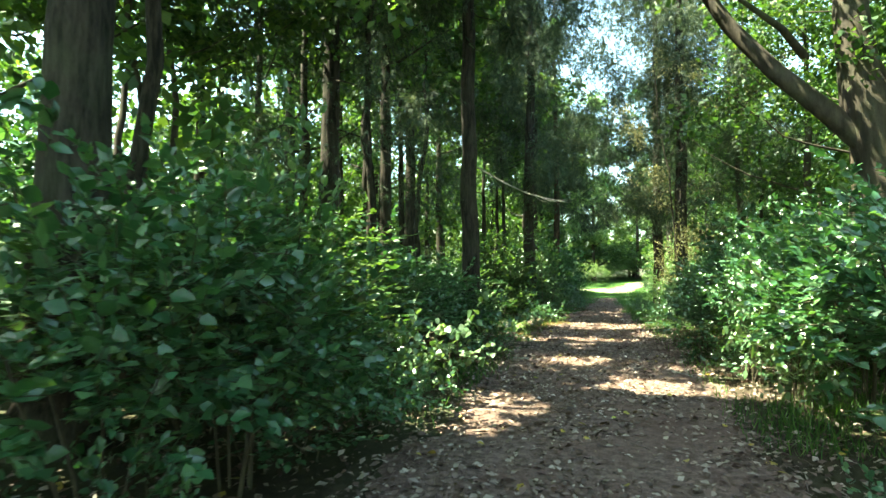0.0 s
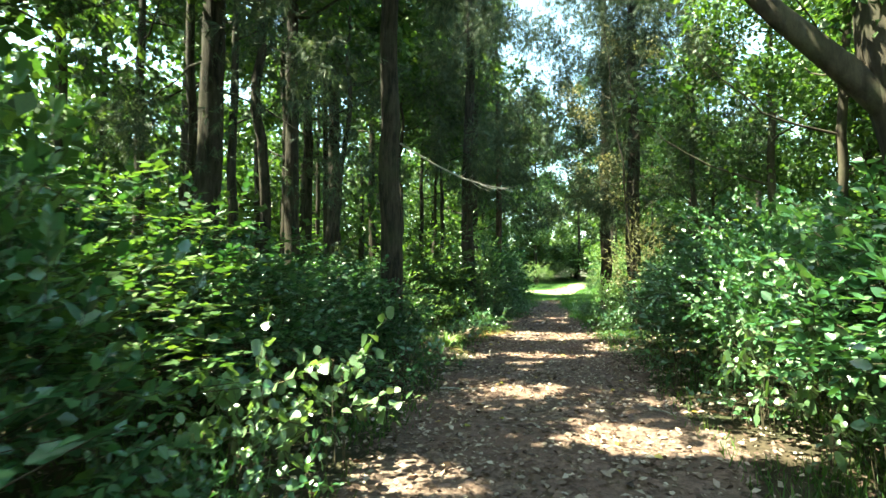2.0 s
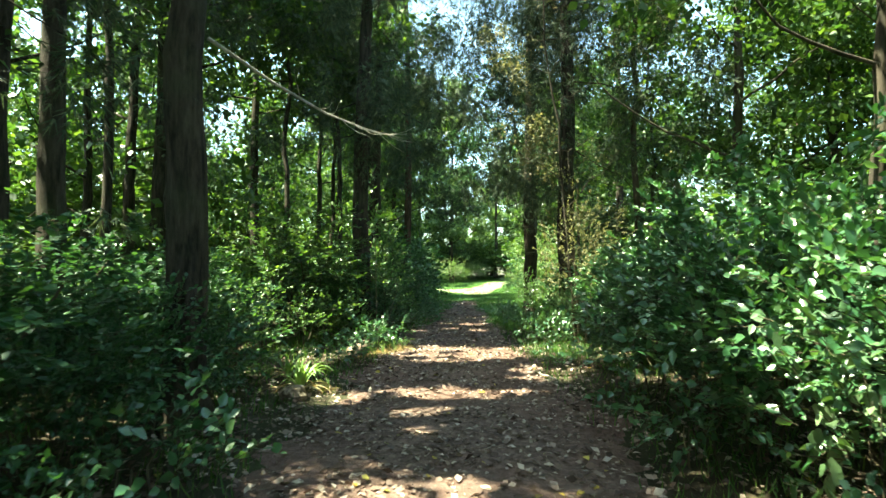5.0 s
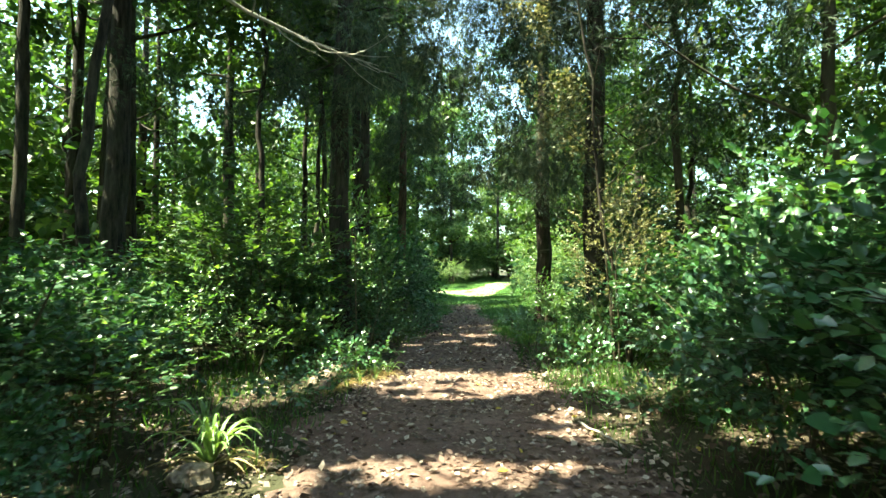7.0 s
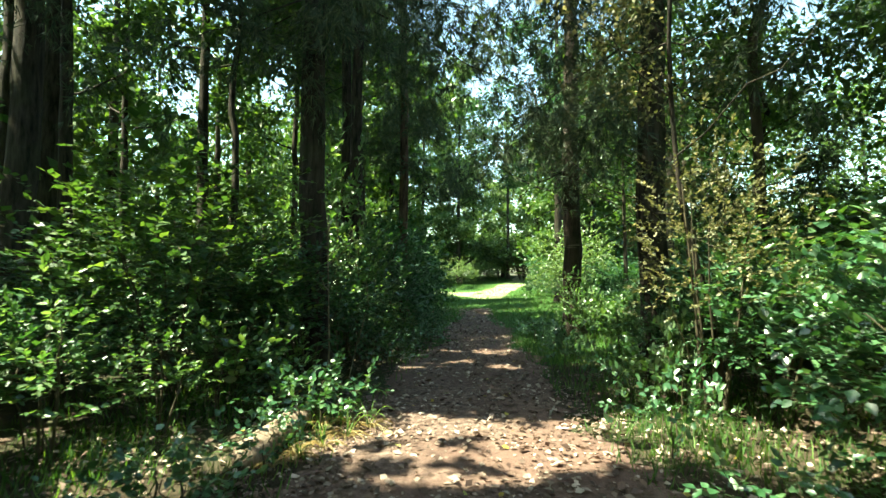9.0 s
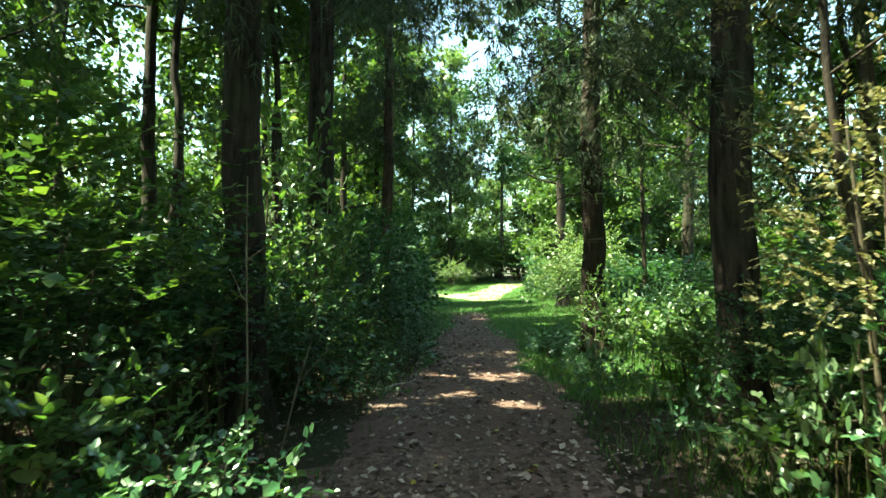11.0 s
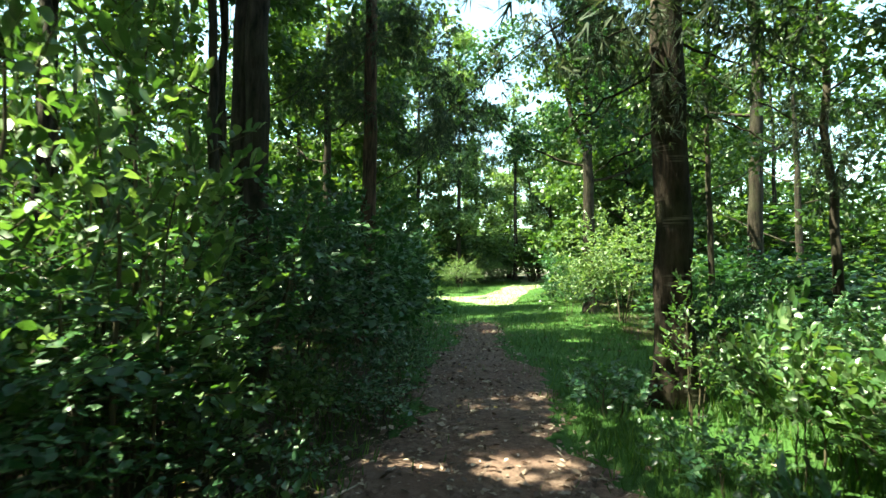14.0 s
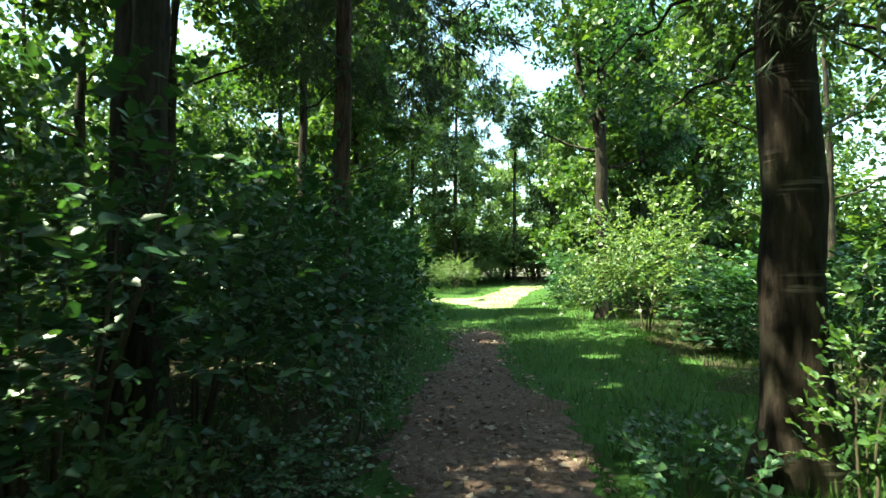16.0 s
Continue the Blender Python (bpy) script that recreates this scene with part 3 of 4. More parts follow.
tree("golden_tree", "small slender tree with yellowish brown dry leaves", 2.6, 16.9, 0.07, 7.6, BR, M_BARK, (-1.1, -0.8), bare=2.1, spread=1.5, leaf=0.058, count=15000, leaf_material=M_YELLOW, limbs=14)
forked = thing("forked_tree", "stout smooth grey-brown tree forking into heavy limbs", "tree", at=pose(3.95, 8.9, ground_z(3.95, 8.9)))
part("trunk", tubes("trunk", [np.array([(0.1, 0, -0.1), (0.07, 0, 0.3), (0.03, 0, 1.0), (0.0, 0, 2.0), (-0.05, 0, 2.8), (-0.15, 0.02, 3.4), (-0.26, 0.03, 3.9), (-0.36, 0.04, 4.4), (-0.4, 0.1, 5.2), (-0.3, 0.3, 6.4), (-0.1, 0.5, 8.0), (0.2, 0.7, 10.0)])],
                    [[0.5, 0.4, 0.34, 0.32, 0.33, 0.36, 0.34, 0.25, 0.22, 0.19, 0.15, 0.08]], M_BARK_PALE, 16, 0.03), forked)
for line, r in (([(0.0, 0, 2.9), (-0.4, 0.0, 3.33), (-0.75, 0.02, 3.72), (-1.4, 0.05, 4.4), (-1.95, 0.2, 5.2), (-2.5, 0.5, 6.4), (-2.8, 0.9, 8.0)], 0.18),
                ([(0.0, 0, 3.3), (0.3, 0.1, 4.0), (0.6, 0.2, 4.7), (0.95, 0.4, 5.6), (1.2, 0.6, 7.0), (1.5, 0.8, 8.8)], 0.24),
                ([(-1.0, 0.08, 4.6), (-1.4, -0.3, 4.9), (-1.9, -0.7, 5.1), (-2.5, -1.0, 5.5)], 0.06),
                ([(0.1, 0.1, 3.2), (0.1, -0.5, 3.9), (-0.1, -1.2, 4.7), (-0.5, -2.0, 5.6)], 0.12)):
    part("limb", tubes("limb", [np.array(line)], [np.linspace(r, r * 0.4, len(line))], M_BARK_PALE, 12, 0.03), forked)
rng = np.random.default_rng(77)
cl = np.array([(-2.6, 0.8, 7.2, 1.2), (-1.4, 0.4, 7.4, 1.3), (0.2, 0.7, 9.5, 1.8), (1.5, 0.8, 8.3, 1.6), (-0.5, -2.0, 6.6, 1.1), (2.4, 1.6, 6.4, 1.3), (-2.4, -1.0, 6.4, 0.8)])
pick = rng.integers(0, len(cl), 6500)
d = unit(rng.normal(size=(6500, 3)))
p = cl[pick, :3] + d * rng.random((6500, 1)) ** 0.45 * cl[pick, 3:4]
ok = ~open_to_sun(p + np.array([3.95, 8.9, 0.1]))
part("crown", leaves("foliage", p[ok], d[ok] + 0.5 * rng.normal(size=(ok.sum(), 3)), np.array([0, 0, 1.0]) + 0.5 * rng.normal(size=(ok.sum(), 3)), 0.08 + 0.1 * rng.random(ok.sum()), M_CANOPY, LEAF_FAR), forked)
tree("large_tree", "massive dark rough trunk among undergrowth", -4.3, 3.5, 0.62, 14, BR, M_BARK, bare=5.0, spread=3.6, leaf=0.16, count=13000, limbs=12, upper=1.6)
for x, y, d, h, bare in [(-6.82, 18.77, 0.5, 16, 7.5), (-5.1, 12.7, 0.34, 15, 7.0), (-4.79, 10.6, 0.2, 14, 7.0), (-11.3, 28.4, 0.3, 14, 6.0), (-8.0, 15.2, 0.3, 14, 8.0), (-8.1, 18.1, 0.26, 14, 8.0), (-8.0, 21.3, 0.3, 15, 8.5), (-8.0, 27.0, 0.42, 15, 8.0), (-9.4, 22.7, 0.55, 16, 8.0),
                         (-10.1, 22.5, 0.4, 14, 5.5), (-13.0, 30.3, 0.5, 14, 5.0), (-10.4, 16.6, 0.48, 14, 5.5), (-5.6, 16.5, 0.2, 13, 7.0), 
                         (-7.4, 12.5, 0.26, 14, 7.5), (-9.8, 14.0, 0.3, 13, 5.5), (-6.4, 31.0, 0.3, 13, 5.5), (-4.6, 34.5, 0.34, 13, 4.5),
                         # not measured: added so that their high crowns shade the path
                         (-4.5, 26.6, 0.22, 14, 6.5), (-6.0, 24.4, 0.22, 15, 8.0), (-5.6, 5.3, 0.24, 14, 8.0), (-6.2, 2.4, 0.24, 14, 7.0), (-5.2, 27.9, 0.2, 15, 8.0)]:
    close = x > -7.5
    tree("slim_tree", "slim dark woodland tree with a high leafy crown", x, y, d, h, BR, bare=bare, spread=3.2 if -5 < x else 2.7, count=8600 if close else 5500, leaf=0.13 if close else 0.17, group="slim woodland trees", upper=1.55 if close else 1.3)
for x, y, d, lx, ly in [(-6.6, 6.5, 0.15, -1.6, 1.0), (-7.2, 6.9, 0.13, -2.4, 0.4), (-7.7, 7.8, 0.17, -0.6, 1.2), (-8.3, 8.6, 0.2, -1.0, -0.5)]:
    tree("leaning_tree", "thin leaning woodland tree with bare lower stem", x, y, d, 10.5, BR, M_BARK_PALE, (lx, ly), bare=5.6, spread=2.2, count=4200, leaf=0.15, upper=1.5, group="thin leaning trees", limbs=7)
for x, y, d, h in [(4.6, 12.0, 0.22, 9), (5.4, 16.5, 0.26, 10), (6.8, 9.0, 0.25, 9), (5.6, 21.5, 0.16, 9), (6.2, 26.5, 0.18, 11), (9.5, 20.0, 0.3, 11), (8.8, 14.0, 0.3, 11), (6.3, 3.5, 0.3, 10), (5.2, 28.5, 0.14, 10), (8.4, 18.2, 0.3, 10), (10.4, 22.6, 0.3, 11), (7.6, 12.4, 0.25, 9), (10.5, 16.5, 0.3, 11)]:
    tree("slim_tree", "slim light-crowned tree beyond the path-side bushes", x, y, d, h, BR, M_BARK_PALE, bare=3.2, spread=2.5, count=11500, leaf=0.115, group="slim trees by the clearing")

# trees that close the view: both sides, behind and far ahead
def towards_field(x, y):
    """The wood is thin here, and the sky shows low between the trunks."""
    return 26 < y < 62 and -0.5 * (y - 9.5) < x < -0.37 * (y - 3.5)


rng = np.random.default_rng(5)
taken = []
for i in range(400):
    side = -1 if rng.random() < 0.55 else 1
    x, y = side * (10 + 16 * rng.random()), -10 + 82 * rng.random()
    if side > 0 and 18 < y < 40 and x < 20 or towards_field(x, y):
        continue
    if all((x - a) ** 2 + (y - b) ** 2 > 3.6 ** 2 for a, b in taken):
        taken.append((x, y))
for x, y in taken[:78]:
    tree("woodland_tree", "leafy tree deep in the wood", x, y, 0.25 + 0.2 * rng.random(), (10 + 4 * rng.random()) if x < 0 else 11 + 4 * rng.random(), BR, bare=1.2, spread=3.3, leaf=0.27, count=3700, group="trees deep in the wood", limbs=8)
# the last value picks the leaf with sunlight in its colour
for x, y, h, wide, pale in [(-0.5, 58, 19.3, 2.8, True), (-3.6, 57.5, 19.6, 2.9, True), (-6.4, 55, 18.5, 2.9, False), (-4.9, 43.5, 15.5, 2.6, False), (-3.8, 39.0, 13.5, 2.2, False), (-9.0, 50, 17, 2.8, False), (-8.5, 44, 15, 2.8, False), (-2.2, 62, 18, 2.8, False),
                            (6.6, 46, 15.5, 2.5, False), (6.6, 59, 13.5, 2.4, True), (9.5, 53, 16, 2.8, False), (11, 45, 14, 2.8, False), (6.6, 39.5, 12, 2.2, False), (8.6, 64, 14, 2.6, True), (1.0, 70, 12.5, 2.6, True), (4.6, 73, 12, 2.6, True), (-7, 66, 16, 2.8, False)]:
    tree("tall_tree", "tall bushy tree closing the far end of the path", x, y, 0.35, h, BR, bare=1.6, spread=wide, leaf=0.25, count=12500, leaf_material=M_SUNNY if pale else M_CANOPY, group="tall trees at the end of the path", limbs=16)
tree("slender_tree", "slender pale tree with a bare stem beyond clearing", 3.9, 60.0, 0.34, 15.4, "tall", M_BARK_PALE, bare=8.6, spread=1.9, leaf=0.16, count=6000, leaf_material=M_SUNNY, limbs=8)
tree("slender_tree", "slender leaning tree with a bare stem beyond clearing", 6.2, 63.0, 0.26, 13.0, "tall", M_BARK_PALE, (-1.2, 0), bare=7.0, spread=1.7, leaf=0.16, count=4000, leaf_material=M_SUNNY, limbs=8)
for x, y in [(-3, -5), (2.5, -7), (-6, -2), (5.5, -3), (0, -11), (-9, 4), (9, 3), (-5, -9)]:
    tree("woodland_tree", "leafy tree beside the start of the path", x, y, 0.4, 13, BR, bare=3.5, spread=3.2, leaf=0.2, count=3500, group="trees deep in the wood")

# ---- bush kinds ----
B1 = bush_kind("broadleaf_bush", "dense green bush with broad glossy leaves", "bush", "broadleaf bushes", 1.15, 2.1, 420, 9, 0.115, M_BROAD, LEAF_MID, seed=11, under=0.75, low=0.06, stems=5)
B2 = bush_kind("broadleaf_bush", "spreading green bush with broad oval leaves", "bush", "broadleaf bushes", 1.3, 1.7, 420, 9, 0.10, M_BROAD, LEAF_MID, seed=12, under=0.75, low=0.06, stems=4)
B3 = bush_kind("dark_bush", "dense dark green evergreen bush", "bush", "dark bushes", 1.2, 2.2, 410, 10, 0.078, M_DARK, LEAF_MID, seed=13, under=0.7, low=0.05)
B4 = bush_kind("dark_bush", "low dark evergreen undergrowth bush", "bush", "dark bushes", 1.3, 1.3, 500, 10, 0.075, M_DARK, LEAF_MID, seed=14)
B5 = bush_kind("golden_bush", "bush with small yellowish brown dry leaves", "bush", "golden bushes", 0.95, 2.6, 560, 9, 0.042, M_YELLOW, LEAF_MID, seed=15, low=0.9)
B6 = bush_kind("sapling", "young plant with few large bright green leaves", "sapling", "young saplings", 0.42, 0.95, 52, 8, 0.13, M_YOUNG, LEAF_FINE, slim=0.85, stems=3, seed=16, upright=1.0)
B7 = bush_kind("tall_shrub", "tall thin-stemmed shrub with airy leaves", "shrub", "tall shrubs", 1.5, 3.6, 520, 9, 0.11, M_CANOPY, LEAF_FAR, stems=6, seed=17, low=0.5)
B9 = bush_kind("far_bush", "large dark green bush closing the view", "bush", "bushes deep in the wood", 1.3, 2.2, 330, 7, 0.15, M_DARK, LEAF_FAR, seed=19, seat=0.4, low=0.0, under=1.1, twiggy=False, stems=3)
B10 = bush_kind("far_shrub", "tall leafy shrub between the trunks", "shrub", "shrubs deep in the wood", 1.5, 3.6, 360, 7, 0.15, M_CANOPY, LEAF_FAR, stems=4, seed=20, low=0.05, seat=0.42, under=0.9, twiggy=False)
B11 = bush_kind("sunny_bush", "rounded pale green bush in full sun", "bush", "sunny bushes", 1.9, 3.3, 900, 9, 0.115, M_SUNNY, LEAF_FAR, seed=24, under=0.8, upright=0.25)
B12 = bush_kind("tall_sapling", "slender upright sapling with large green leaves", "sapling", "tall saplings", 0.6, 2.3, 80, 9, 0.125, M_YOUNG, LEAF_FINE, slim=0.68, stems=4, seed=25, upright=0.9, low=0.1, under=0.8)
B13 = bush_kind("round_leaf_sapling", "low sapling with a few big round glossy leaves", "sapling", "round-leaved saplings", 0.42, 1.0, 30, 6, 0.15, M_GLOSSY, LEAF_FINE, slim=1.25, stems=4, seed=31, upright=0.15, low=0.4, under=0.4)
B8 = bush_kind("low_plant", "low leafy ground plant at the path edge", "plant", "low plants", 0.4, 0.4, 50, 7, 0.07, M_BROAD, LEAF_MID, stems=3, seed=18)

for k, x, y, turn, w, h in [
    # beside the start
    (B1, -2.8, 2.5, 0, 1.0, 1.02), (B1, -3.5, 4.4, 80, 0.85, 1.1), (B2, -2.5, 3.6, 140, 0.8, 0.95), (B3, -3.9, 6.4, 30, 1.1, 1.05), (B1, -4.9, 1.6, 200, 1.1, 1.05),
    (B3, -5.5, 4.4, 70, 1.2, 1.2), (B1, -2.9, 7.3, 250, 0.8, 0.7), (B3, -3.3, 9.2, 10, 1.0, 0.75), (B4, -2.85, 10.3, 100, 0.75, 1.0), (B2, -2.75, 11.35, 200, 0.5, 0.55), (B4, -2.5, 9.2, 10, 0.6, 0.8), (B3, -3.5, 12.1, 160, 0.85, 0.75),
    (B4, -3.7, 13.5, 210, 0.9, 1.0), (B3, -4.6, 11.2, 20, 1.2, 0.85), (B3, -5.2, 8.8, 66, 1.2, 0.95), (B3, -5.0, 13.6, 95, 1.2, 0.8), (B4, -4.2, 15.4, 300, 1.0, 0.9), (B3, -5.6, 16.8, 310, 1.3, 0.8),
    (B3, -3.2, 17.6, 45, 0.9, 0.85), (B3, -2.3, 18.4, 190, 0.75, 0.8), (B3, -2.6, 19.6, 85, 0.8, 0.7), (B1, -2.5, 21.2, 280, 0.8, 0.75), (B3, -2.2, 22.3, 130, 1.0, 1.1), (B1, -3.9, 20.6, 25, 1.1, 0.85),
    (B3, -2.4, 24.2, 15, 1.0, 1.15), (B9, -2.6, 26.0, 250, 1.1, 1.2), (B9, -2.5, 28.2, 330, 1.1, 1.2), (B9, -2.9, 30.5, 70, 1.2, 1.25), (B9, -3.4, 33.5, 120, 1.4, 1.3), (B9, -3.9, 37, 200, 1.5, 1.4),
    (B9, -4.4, 41, 240, 1.6, 1.5), (B9, -4.8, 46, 20, 1.7, 1.5),
    # the other side
    (B1, 2.75, 3.4, 15, 0.85, 0.95), (B1, 2.9, 5.4, 100, 1.0, 1.05), (B1, 2.8, 7.0, 190, 0.95, 1.0), (B2, 2.6, 8.4, 230, 0.9, 1.15), (B1, 2.3, 10.3, 60, 0.75, 0.85), (B2, 3.0, 9.8, 44, 1.0, 1.25), (B1, 3.1, 11.4, 300, 1.1, 1.1),
    (B2, 2.9, 12.9, 75, 0.95, 1.25), (B1, 4.6, 9.2, 10, 1.2, 1.25), (B1, 4.5, 6.0, 60, 1.2, 1.1), (B5, 2.35, 16.6, 0, 0.9, 1.1), (B1, 2.9, 14.3, 155, 0.8, 0.8), (B1, 3.1, 16.8, 215, 0.85, 0.8),
    (B4, 2.7, 18.2, 33, 0.7, 0.9), (B1, 4.5, 14.6, 260, 1.2, 1.3), (B2, 4.2, 18.6, 350, 1.0, 1.0), (B2, 3.5, 22.6, 91, 0.75, 0.7), (B4, 3.6, 24.6, 180, 0.8, 0.9), (B2, 4.8, 21.0, 12, 0.9, 0.7), (B4, 4.5, 27.0, 270, 0.8, 0.8),
    (B4, 3.3, 34.6, 60, 0.8, 1.1), (B11, 4.35, 32.4, 20, 0.82, 0.97), (B9, 6.0, 30.2, 120, 0.9, 0.7), (B9, 6.4, 37.5, 110, 1.1, 0.9), (B9, 5.4, 42.0, 50, 1.3, 1.2), (B9, 7.6, 46.5, 210, 1.7, 1.3), (B9, 6.2, 29.5, 250, 1.2, 0.8), (B1, 6.8, 24.5, 120, 1.2, 0.7),
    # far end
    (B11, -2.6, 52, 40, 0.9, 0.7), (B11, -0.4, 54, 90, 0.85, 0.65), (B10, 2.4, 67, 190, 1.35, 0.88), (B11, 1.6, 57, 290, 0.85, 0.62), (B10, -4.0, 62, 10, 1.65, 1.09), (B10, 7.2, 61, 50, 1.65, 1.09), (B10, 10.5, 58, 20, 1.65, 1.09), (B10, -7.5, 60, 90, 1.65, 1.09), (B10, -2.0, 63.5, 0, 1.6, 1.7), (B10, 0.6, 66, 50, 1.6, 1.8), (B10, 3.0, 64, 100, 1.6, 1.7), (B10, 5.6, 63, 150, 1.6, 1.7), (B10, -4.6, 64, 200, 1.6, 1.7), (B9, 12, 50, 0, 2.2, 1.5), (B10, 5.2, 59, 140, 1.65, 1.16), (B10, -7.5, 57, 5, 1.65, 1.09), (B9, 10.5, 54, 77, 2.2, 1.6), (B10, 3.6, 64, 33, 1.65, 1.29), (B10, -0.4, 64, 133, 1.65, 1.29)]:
    put(k, x, y, turn, w, h)
for k, x, y, turn, w, h in [(B12, -1.9, 20.1, 0, 0.9, 1.1), (B12, -2.6, 19.8, 90, 1.1, 1.4), (B12, -2.4, 20.9, 200, 1.2, 1.5), (B12, -2.7, 4.2, 40, 0.9, 1.12), (B12, -2.4, 3.2, 130, 0.9, 0.8), (B1, 2.2, 12.2, 310, 0.6, 0.8), (B12, -2.9, 12.7, 20, 0.9, 0.5), (B13, -1.7, 6.35, 0, 0.6, 0.9), (B13, -1.9, 5.45, 75, 0.85, 1.05), (B13, -2.25, 5.85, 160, 0.8, 0.95), (B13, 1.95, 7.9, 10, 0.75, 1.2), (B13, 2.15, 7.1, 130, 0.85, 1.2), (B13, 2.1, 8.8, 250, 0.75, 1.25), (B13, 2.0, 6.3, 250, 0.7, 0.85), (B12, -3.35, 15.1, 100, 0.75, 0.55), (B12, -2.8, 15.7, 180, 0.6, 0.4), (B6, -2.5, 16.4, 220, 0.9, 0.85), (B12, -2.05, 16.8, 20, 0.45, 0.42), (B12, -3.8, 14.5, 60, 0.8, 0.5), (B12, 2.9, 20.7, 10, 0.7, 0.45), (B12, 3.4, 21.5, 80, 0.8, 0.5),
                            (B6, -1.75, 20.6, 40, 0.75, 1.0), (B6, -1.45, 21.8, 120, 0.65, 0.8), (B13, 2.1, 16.8, 75, 0.5, 1.15), (B12, 2.15, 22.4, 200, 0.5, 0.55), (B6, 2.15, 20.9, 20, 0.65, 1.2), (B6, 2.6, 20.4, 75, 0.9, 0.9), (B6, 2.7, 21.2, 140, 1.1, 1.0), (B6, 2.0, 17.3, 310, 0.8, 0.7), (B6, 3.2, 20.0, 10, 1.1, 1.1)]:
    put(k, x, y, turn, w, h)
rng = np.random.default_rng(9)
for i in range(34):
    y = 2 + 24 * rng.random()
    s = 1 if rng.random() < 0.5 else -1
    x = path_mid(y) + s * (path_half(y) + 0.1 + 0.5 * rng.random())
    turn, w, h = 360 * rng.random(), 0.6 + 0.6 * rng.random(), 0.6 + 0.7 * rng.random()
    if not (s < 0 and 10.3 < y < 13.2):
        put(B8, x, y, turn, w, h)
# light undergrowth between the trunks
for i in range(44):
    y = 4 + 44 * rng.random()
    x = -5.6 - 7 * rng.random() if i % 3 else 6.5 + 7 * rng.random()
    put(B10 if i % 4 == 0 else B9, x, y, 360 * rng.random(), 1.0 + 0.5 * rng.random(), 0.42 + 0.35 * rng.random())
for i in range(46):
    y = -8 + 76 * rng.random()
    x = (15 + 9 * rng.random()) * (-1 if i % 5 < 3 or 18 < y < 42 else 1)
    put(B10 if i % 3 == 0 else B9, x, y, 360 * rng.random(), 2.0 + rng.random(), (1.7 + 0.7 * rng.random()) * (0.35 if towards_field(x, y) else 1.0))
for i in range(16):
    put(B9 if i % 3 else B10, -16 + 2.2 * i, 66 + 4 * rng.random(), 360 * rng.random(), 2.0, 1.5 + 0.6 * rng.random())
for i in range(8):
    put(B9, -8 + 2.3 * i, -8 - 3 * rng.random(), 90 * i, 1.6, 1.4)
for x, y in [(8.0, 20.4), (9.6, 22.4), (11.2, 24.8), (12.6, 21.0), (8.9, 24.4), (7.2, 17.6), (10.2, 19.0)]:
    put(B10, x, y, x * 70, 1.1, 1.15)
for x, y in [(6.6, 20.8), (7.2, 23.2), (6.0, 18.4), (6.4, 15.0), (5.6, 12.8)]:
    put(B10, x, y, x * 40, 0.9, 0.95)
for x, y in [(-3.5, 17.2), (-3.4, 4.0), (-4.3, 6.0), (-4.6, 8.2), (-4.6, 18.6), (-5.2, 24.4), (-6.0, 28.0), (-5.0, 31.0), (5.2, 17.0), (4.9, 11.8), (-6.6, 13.2)]:
    put(B7, x, y, x * 50, 1.0, 0.75)

# a bare dead branch that reaches out from the conifer by the path
branch = thing("dead_branch", "bare pale dead branch sticking out from a conifer", "branch")
main = np.array([(-2.45, 11.1, 3.75), (-2.0, 11.6, 3.5), (-1.53, 12.1, 3.3), (-1.15, 12.45, 3.22), (-0.93, 12.65, 3.2), (-0.72, 12.85, 3.2)])
part("bough", tubes("bough", [main], [np.linspace(0.019, 0.004, 6)], M_DEAD, 6), branch)
rng = np.random.default_rng(3)
for i in range(11):
    q = 0.3 + 0.65 * i / 11
    foot = main[0] + (main[-1] - main[0]) * q
    j = q * 5
    foot = main[int(j)] + (main[min(5, int(j) + 1)] - main[int(j)]) * (j - int(j))
    end = foot + np.array([0.15 + 0.25 * rng.random(), 0.3 * rng.normal(), -0.22 + 0.3 * rng.random()]) * (0.6 + 0.7 * rng.random())
    part("dead_twig", tubes("dead_twig", [bent(foot, end, 5, 0.03, 0.012, rng)], [np.linspace(0.007, 0.002, 5)], M_DEAD, 4), branch)

# a fallen log half sunk at the path edge
log = thing("fallen_log", "short weathered log lying at the path edge", "log", at=pose(-1.78, 15.8, ground_z(-1.78, 15.8) + 0.06, 0, 0, 86))
part("wood", tubes("wood", [bent((-0.7, 0, 0), (0.7, 0, 0.03), 12, 0, 0.006)], [np.linspace(0.13, 0.11, 12) * np.array([0.2] + [1] * 10 + [0.2])], M_LOG, 12, 0.06), log)

# slender bare stems in the dark thicket: points from the foot up, thickness, and side shoots
def bare_stem(points, r, shoots=()):
    line = np.array(points)
    stem = thing("bare_stem", "thin pale leafless stem growing in the thicket", "stem", "bare stems", pose(*points[0]))
    part("stalk", tubes("stalk", [line - line[0]], [np.linspace(r, r * 0.5, len(line))], M_STALK, 6), stem)
    for foot, end in shoots:
        part("side_shoot", tubes("side_shoot", [bent(np.array(foot) - line[0], np.array(end) - line[0], 5, 0.02, 0.01)], [np.linspace(r * 0.6, r * 0.3, 5)], M_STALK, 5), stem)


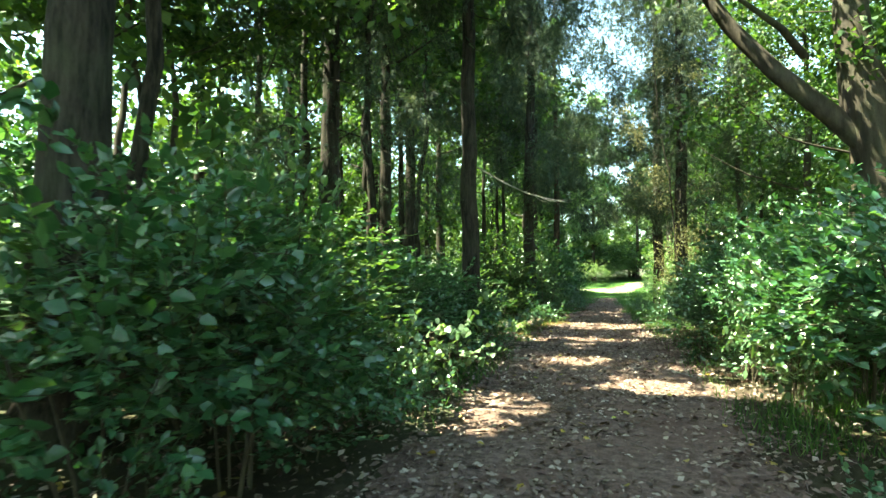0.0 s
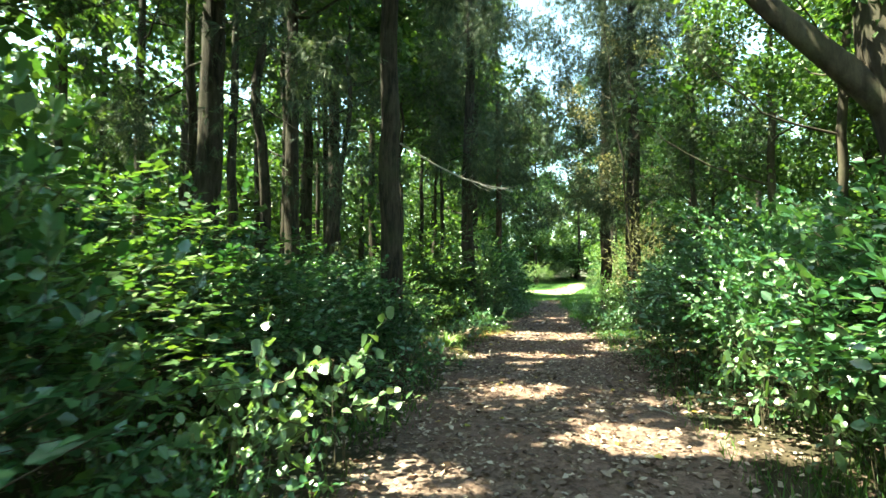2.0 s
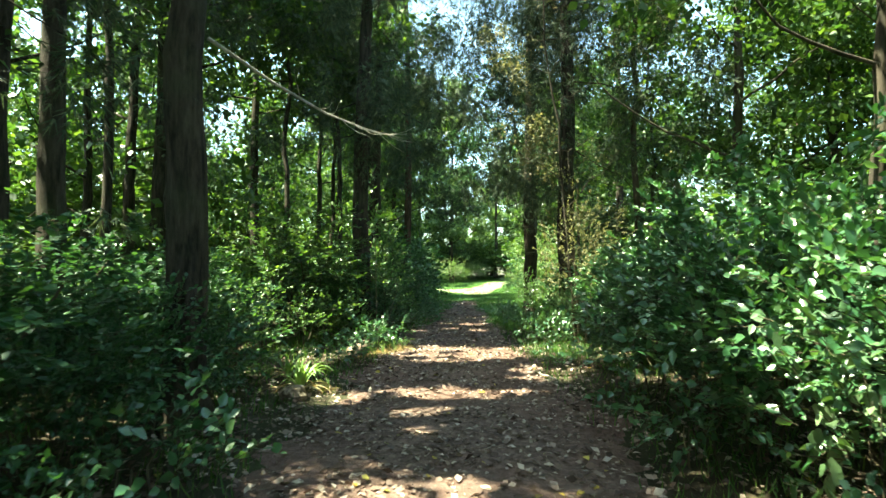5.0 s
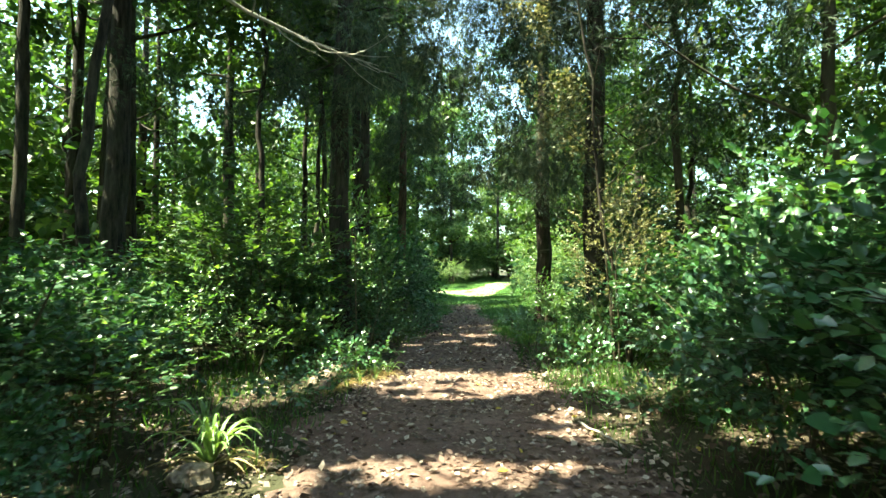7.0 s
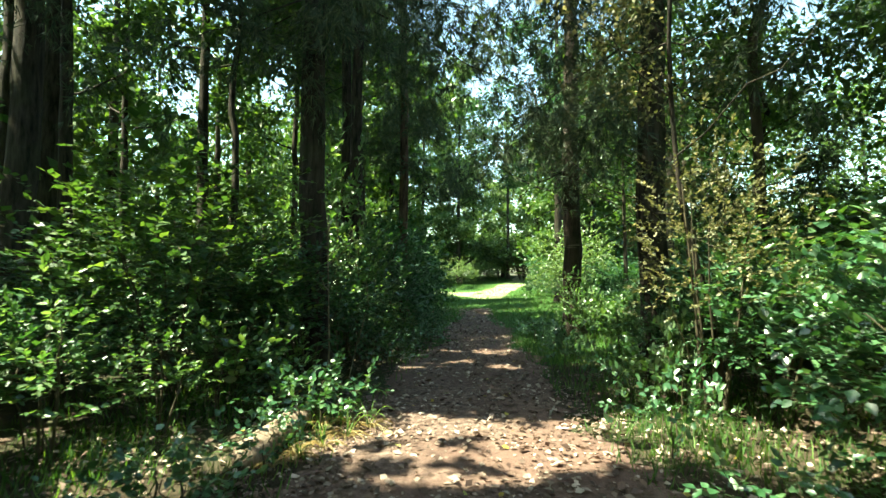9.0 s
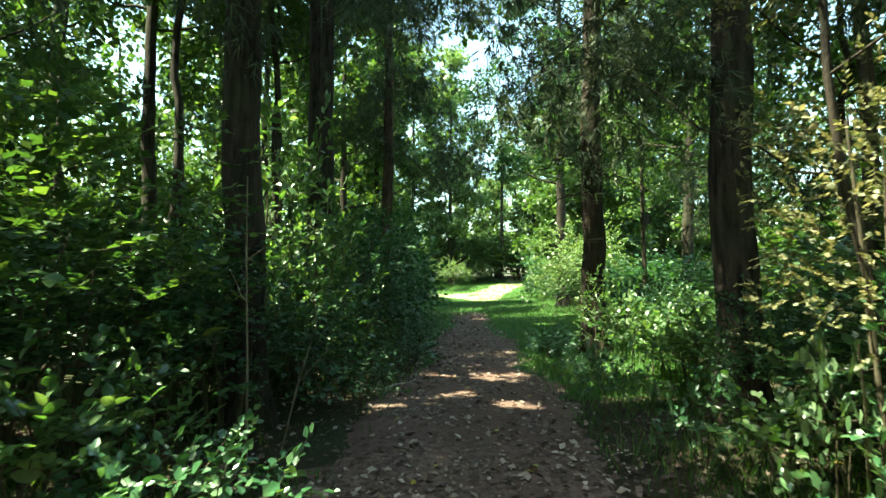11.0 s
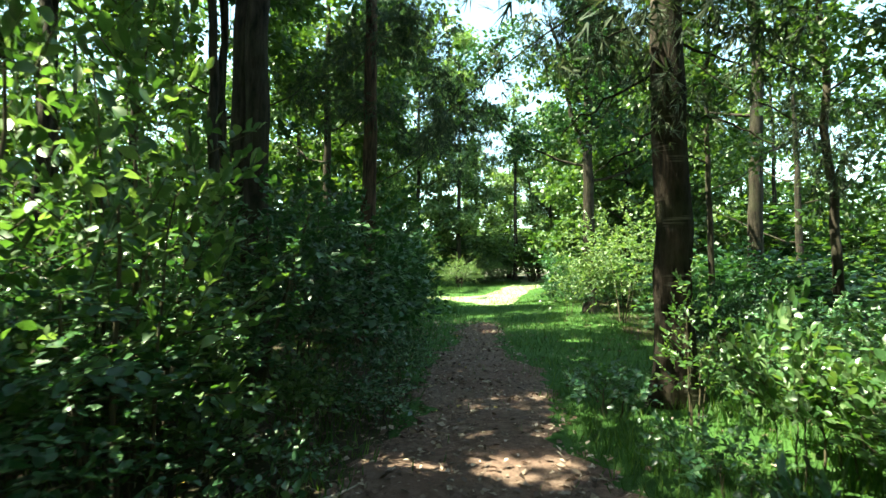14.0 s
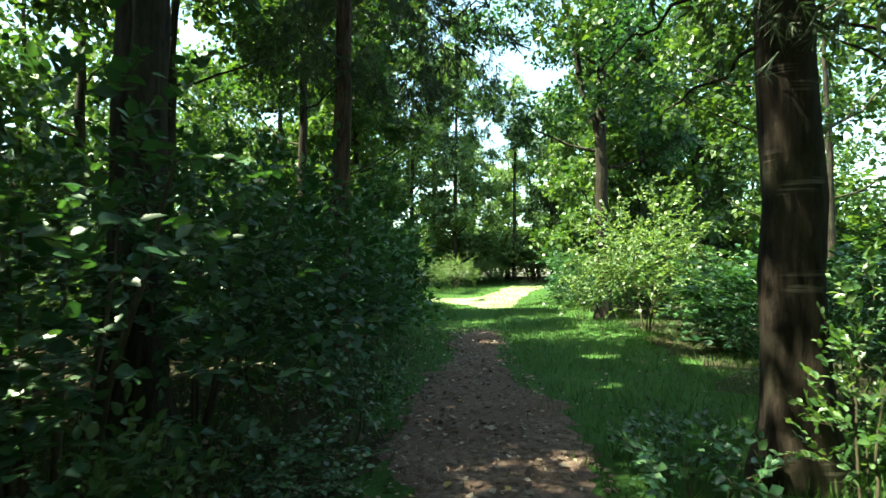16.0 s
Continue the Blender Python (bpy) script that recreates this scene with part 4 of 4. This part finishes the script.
bare_stem([(-1.74, 17.48, 0.05), (-1.74, 17.48, 0.76), (-1.76, 17.48, 1.61), (-1.77, 17.5, 2.25)], 0.011, [((-1.76, 17.48, 1.6), (-1.52, 17.45, 1.84)), ((-1.745, 17.48, 1.3), (-1.9, 17.5, 1.55))])
bare_stem([(-1.62, 17.9, 0.05), (-1.5, 17.95, 0.6), (-1.36, 18.0, 1.1), (-1.4, 18.05, 1.4)], 0.009, [((-1.5, 17.95, 0.6), (-1.22, 18.0, 0.95))])
bare_stem([(-2.3, 20.3, 0.05), (-2.32, 20.3, 1.2), (-2.3, 20.35, 2.4)], 0.012)
bare_stem([(2.4, 17.0, 0.1), (2.1, 16.6, 0.75), (1.85, 16.3, 1.15)], 0.01)
bare_stem([(2.7, 13.6, 0.1), (2.3, 13.8, 0.9), (1.9, 13.9, 1.3)], 0.009)


def strap_plant(x, y, n, size, seed, name="strap_leaf_plant", label="tuft of long arching pale green strap leaves", kind_word="plant", group="strap leaf plants", dry=0.3, half=0.02, low=0.5):
    """A tuft of long arching leaves, the lowest of them dry."""
    rng = np.random.default_rng(seed)
    top = thing(name, label, kind_word, group, pose(x, y, ground_z(x, y)))
    for i in range(n):
        old = i < dry * n
        a, reach, high = rng.random() * 6.28, size * (0.5 + 0.5 * rng.random()), size * (low + 0.5 * rng.random()) * (0.45 if old else 1)
        if not old and i % 3 == 0:
            reach, high = reach * 0.35, high * 1.15
        t = np.linspace(0, 1, 8)
        r, z = reach * t, high * (2.2 * t - (2.1 if old else 1.6) * t ** 2)
        side = np.array([-math.sin(a), math.cos(a), 0])
        mid = np.stack([r * math.cos(a), r * math.sin(a), z], 1)
        w = (half * np.minimum(1, 0.5 + 2 * t) * (1 - t) ** 0.6 + 0.001)[:, None]
        v = np.concatenate([mid - side * w + np.array([0, 0, 0.008]), mid, mid + side * w + np.array([0, 0, 0.008])])
        f = [(j + 8 * k, j + 1 + 8 * k, j + 9 + 8 * k, j + 8 + 8 * k) for k in range(2) for j in range(7)]
        part("blade", raw_mesh("blade", v, np.array(f), M_STRAW if old else M_STRAP, True), top)


strap_plant(-1.95, 12.62, 48, 0.5, 1)
strap_plant(-2.3, 13.3, 22, 0.45, 2)
strap_plant(2.0, 19.6, 16, 0.35, 3)
# dry tufts beside the stone and the log
for i, (x, y) in enumerate([(-1.62, 12.7), (-1.5, 15.5), (-1.36, 15.75), (-1.42, 16.05), (-1.55, 16.35), (-1.2, 16.0), (-1.62, 15.25), (-1.28, 16.45), (-1.05, 16.3)]):
    strap_plant(x, y, 34, 0.2 + 0.05 * (i % 3), 20 + i, "dry_grass_tuft", "small tuft of dry straw-coloured grass", "grass tuft", "dry grass tufts", 0.8, 0.005, 0.7)

# a fallen stick across the edge of the path
for x, y, turn, length in ((-0.95, 20.7, 62, 0.9), (1.24, 13.4, -74, 0.85), (-1.2, 9.4, 20, 0.5), (0.8, 16.9, 75, 0.45), (1.2, 8.6, -50, 0.5)):
    stick = thing("fallen_stick", "dry grey stick lying among dead leaves", "stick", "fallen sticks", pose(x, y, ground_z(x, y) + 0.045, 0, 2, turn))
    part("wood", tubes("wood", [bent((-length / 2, 0, 0), (length / 2, 0, 0), 9, 0.0, 0.012)], [np.linspace(0.014, 0.006, 9)], M_DEAD, 6), stick)


# a half-buried pale stone by the strap-leaf plants
stone_bm = bmesh.new()
bmesh.ops.create_icosphere(stone_bm, subdivisions=3, radius=0.16)
for v in stone_bm.verts:
    v.co *= 1 + 0.3 * noise.noise(v.co * 9) + 0.08 * noise.noise(v.co * 30)
    v.co.z *= 0.65
stone_mesh = bpy.data.meshes.new("stone")
stone_bm.to_mesh(stone_mesh)
stone_bm.free()
stone_mesh.materials.append(M_LOG)
stone = new("stone", stone_mesh)
stone.matrix_basis = pose(-1.92, 12.3, ground_z(-1.92, 12.3) + 0.06, 0, 0, 30)
tagged(stone, "small pale brown weathered stone beside the path", "stone")
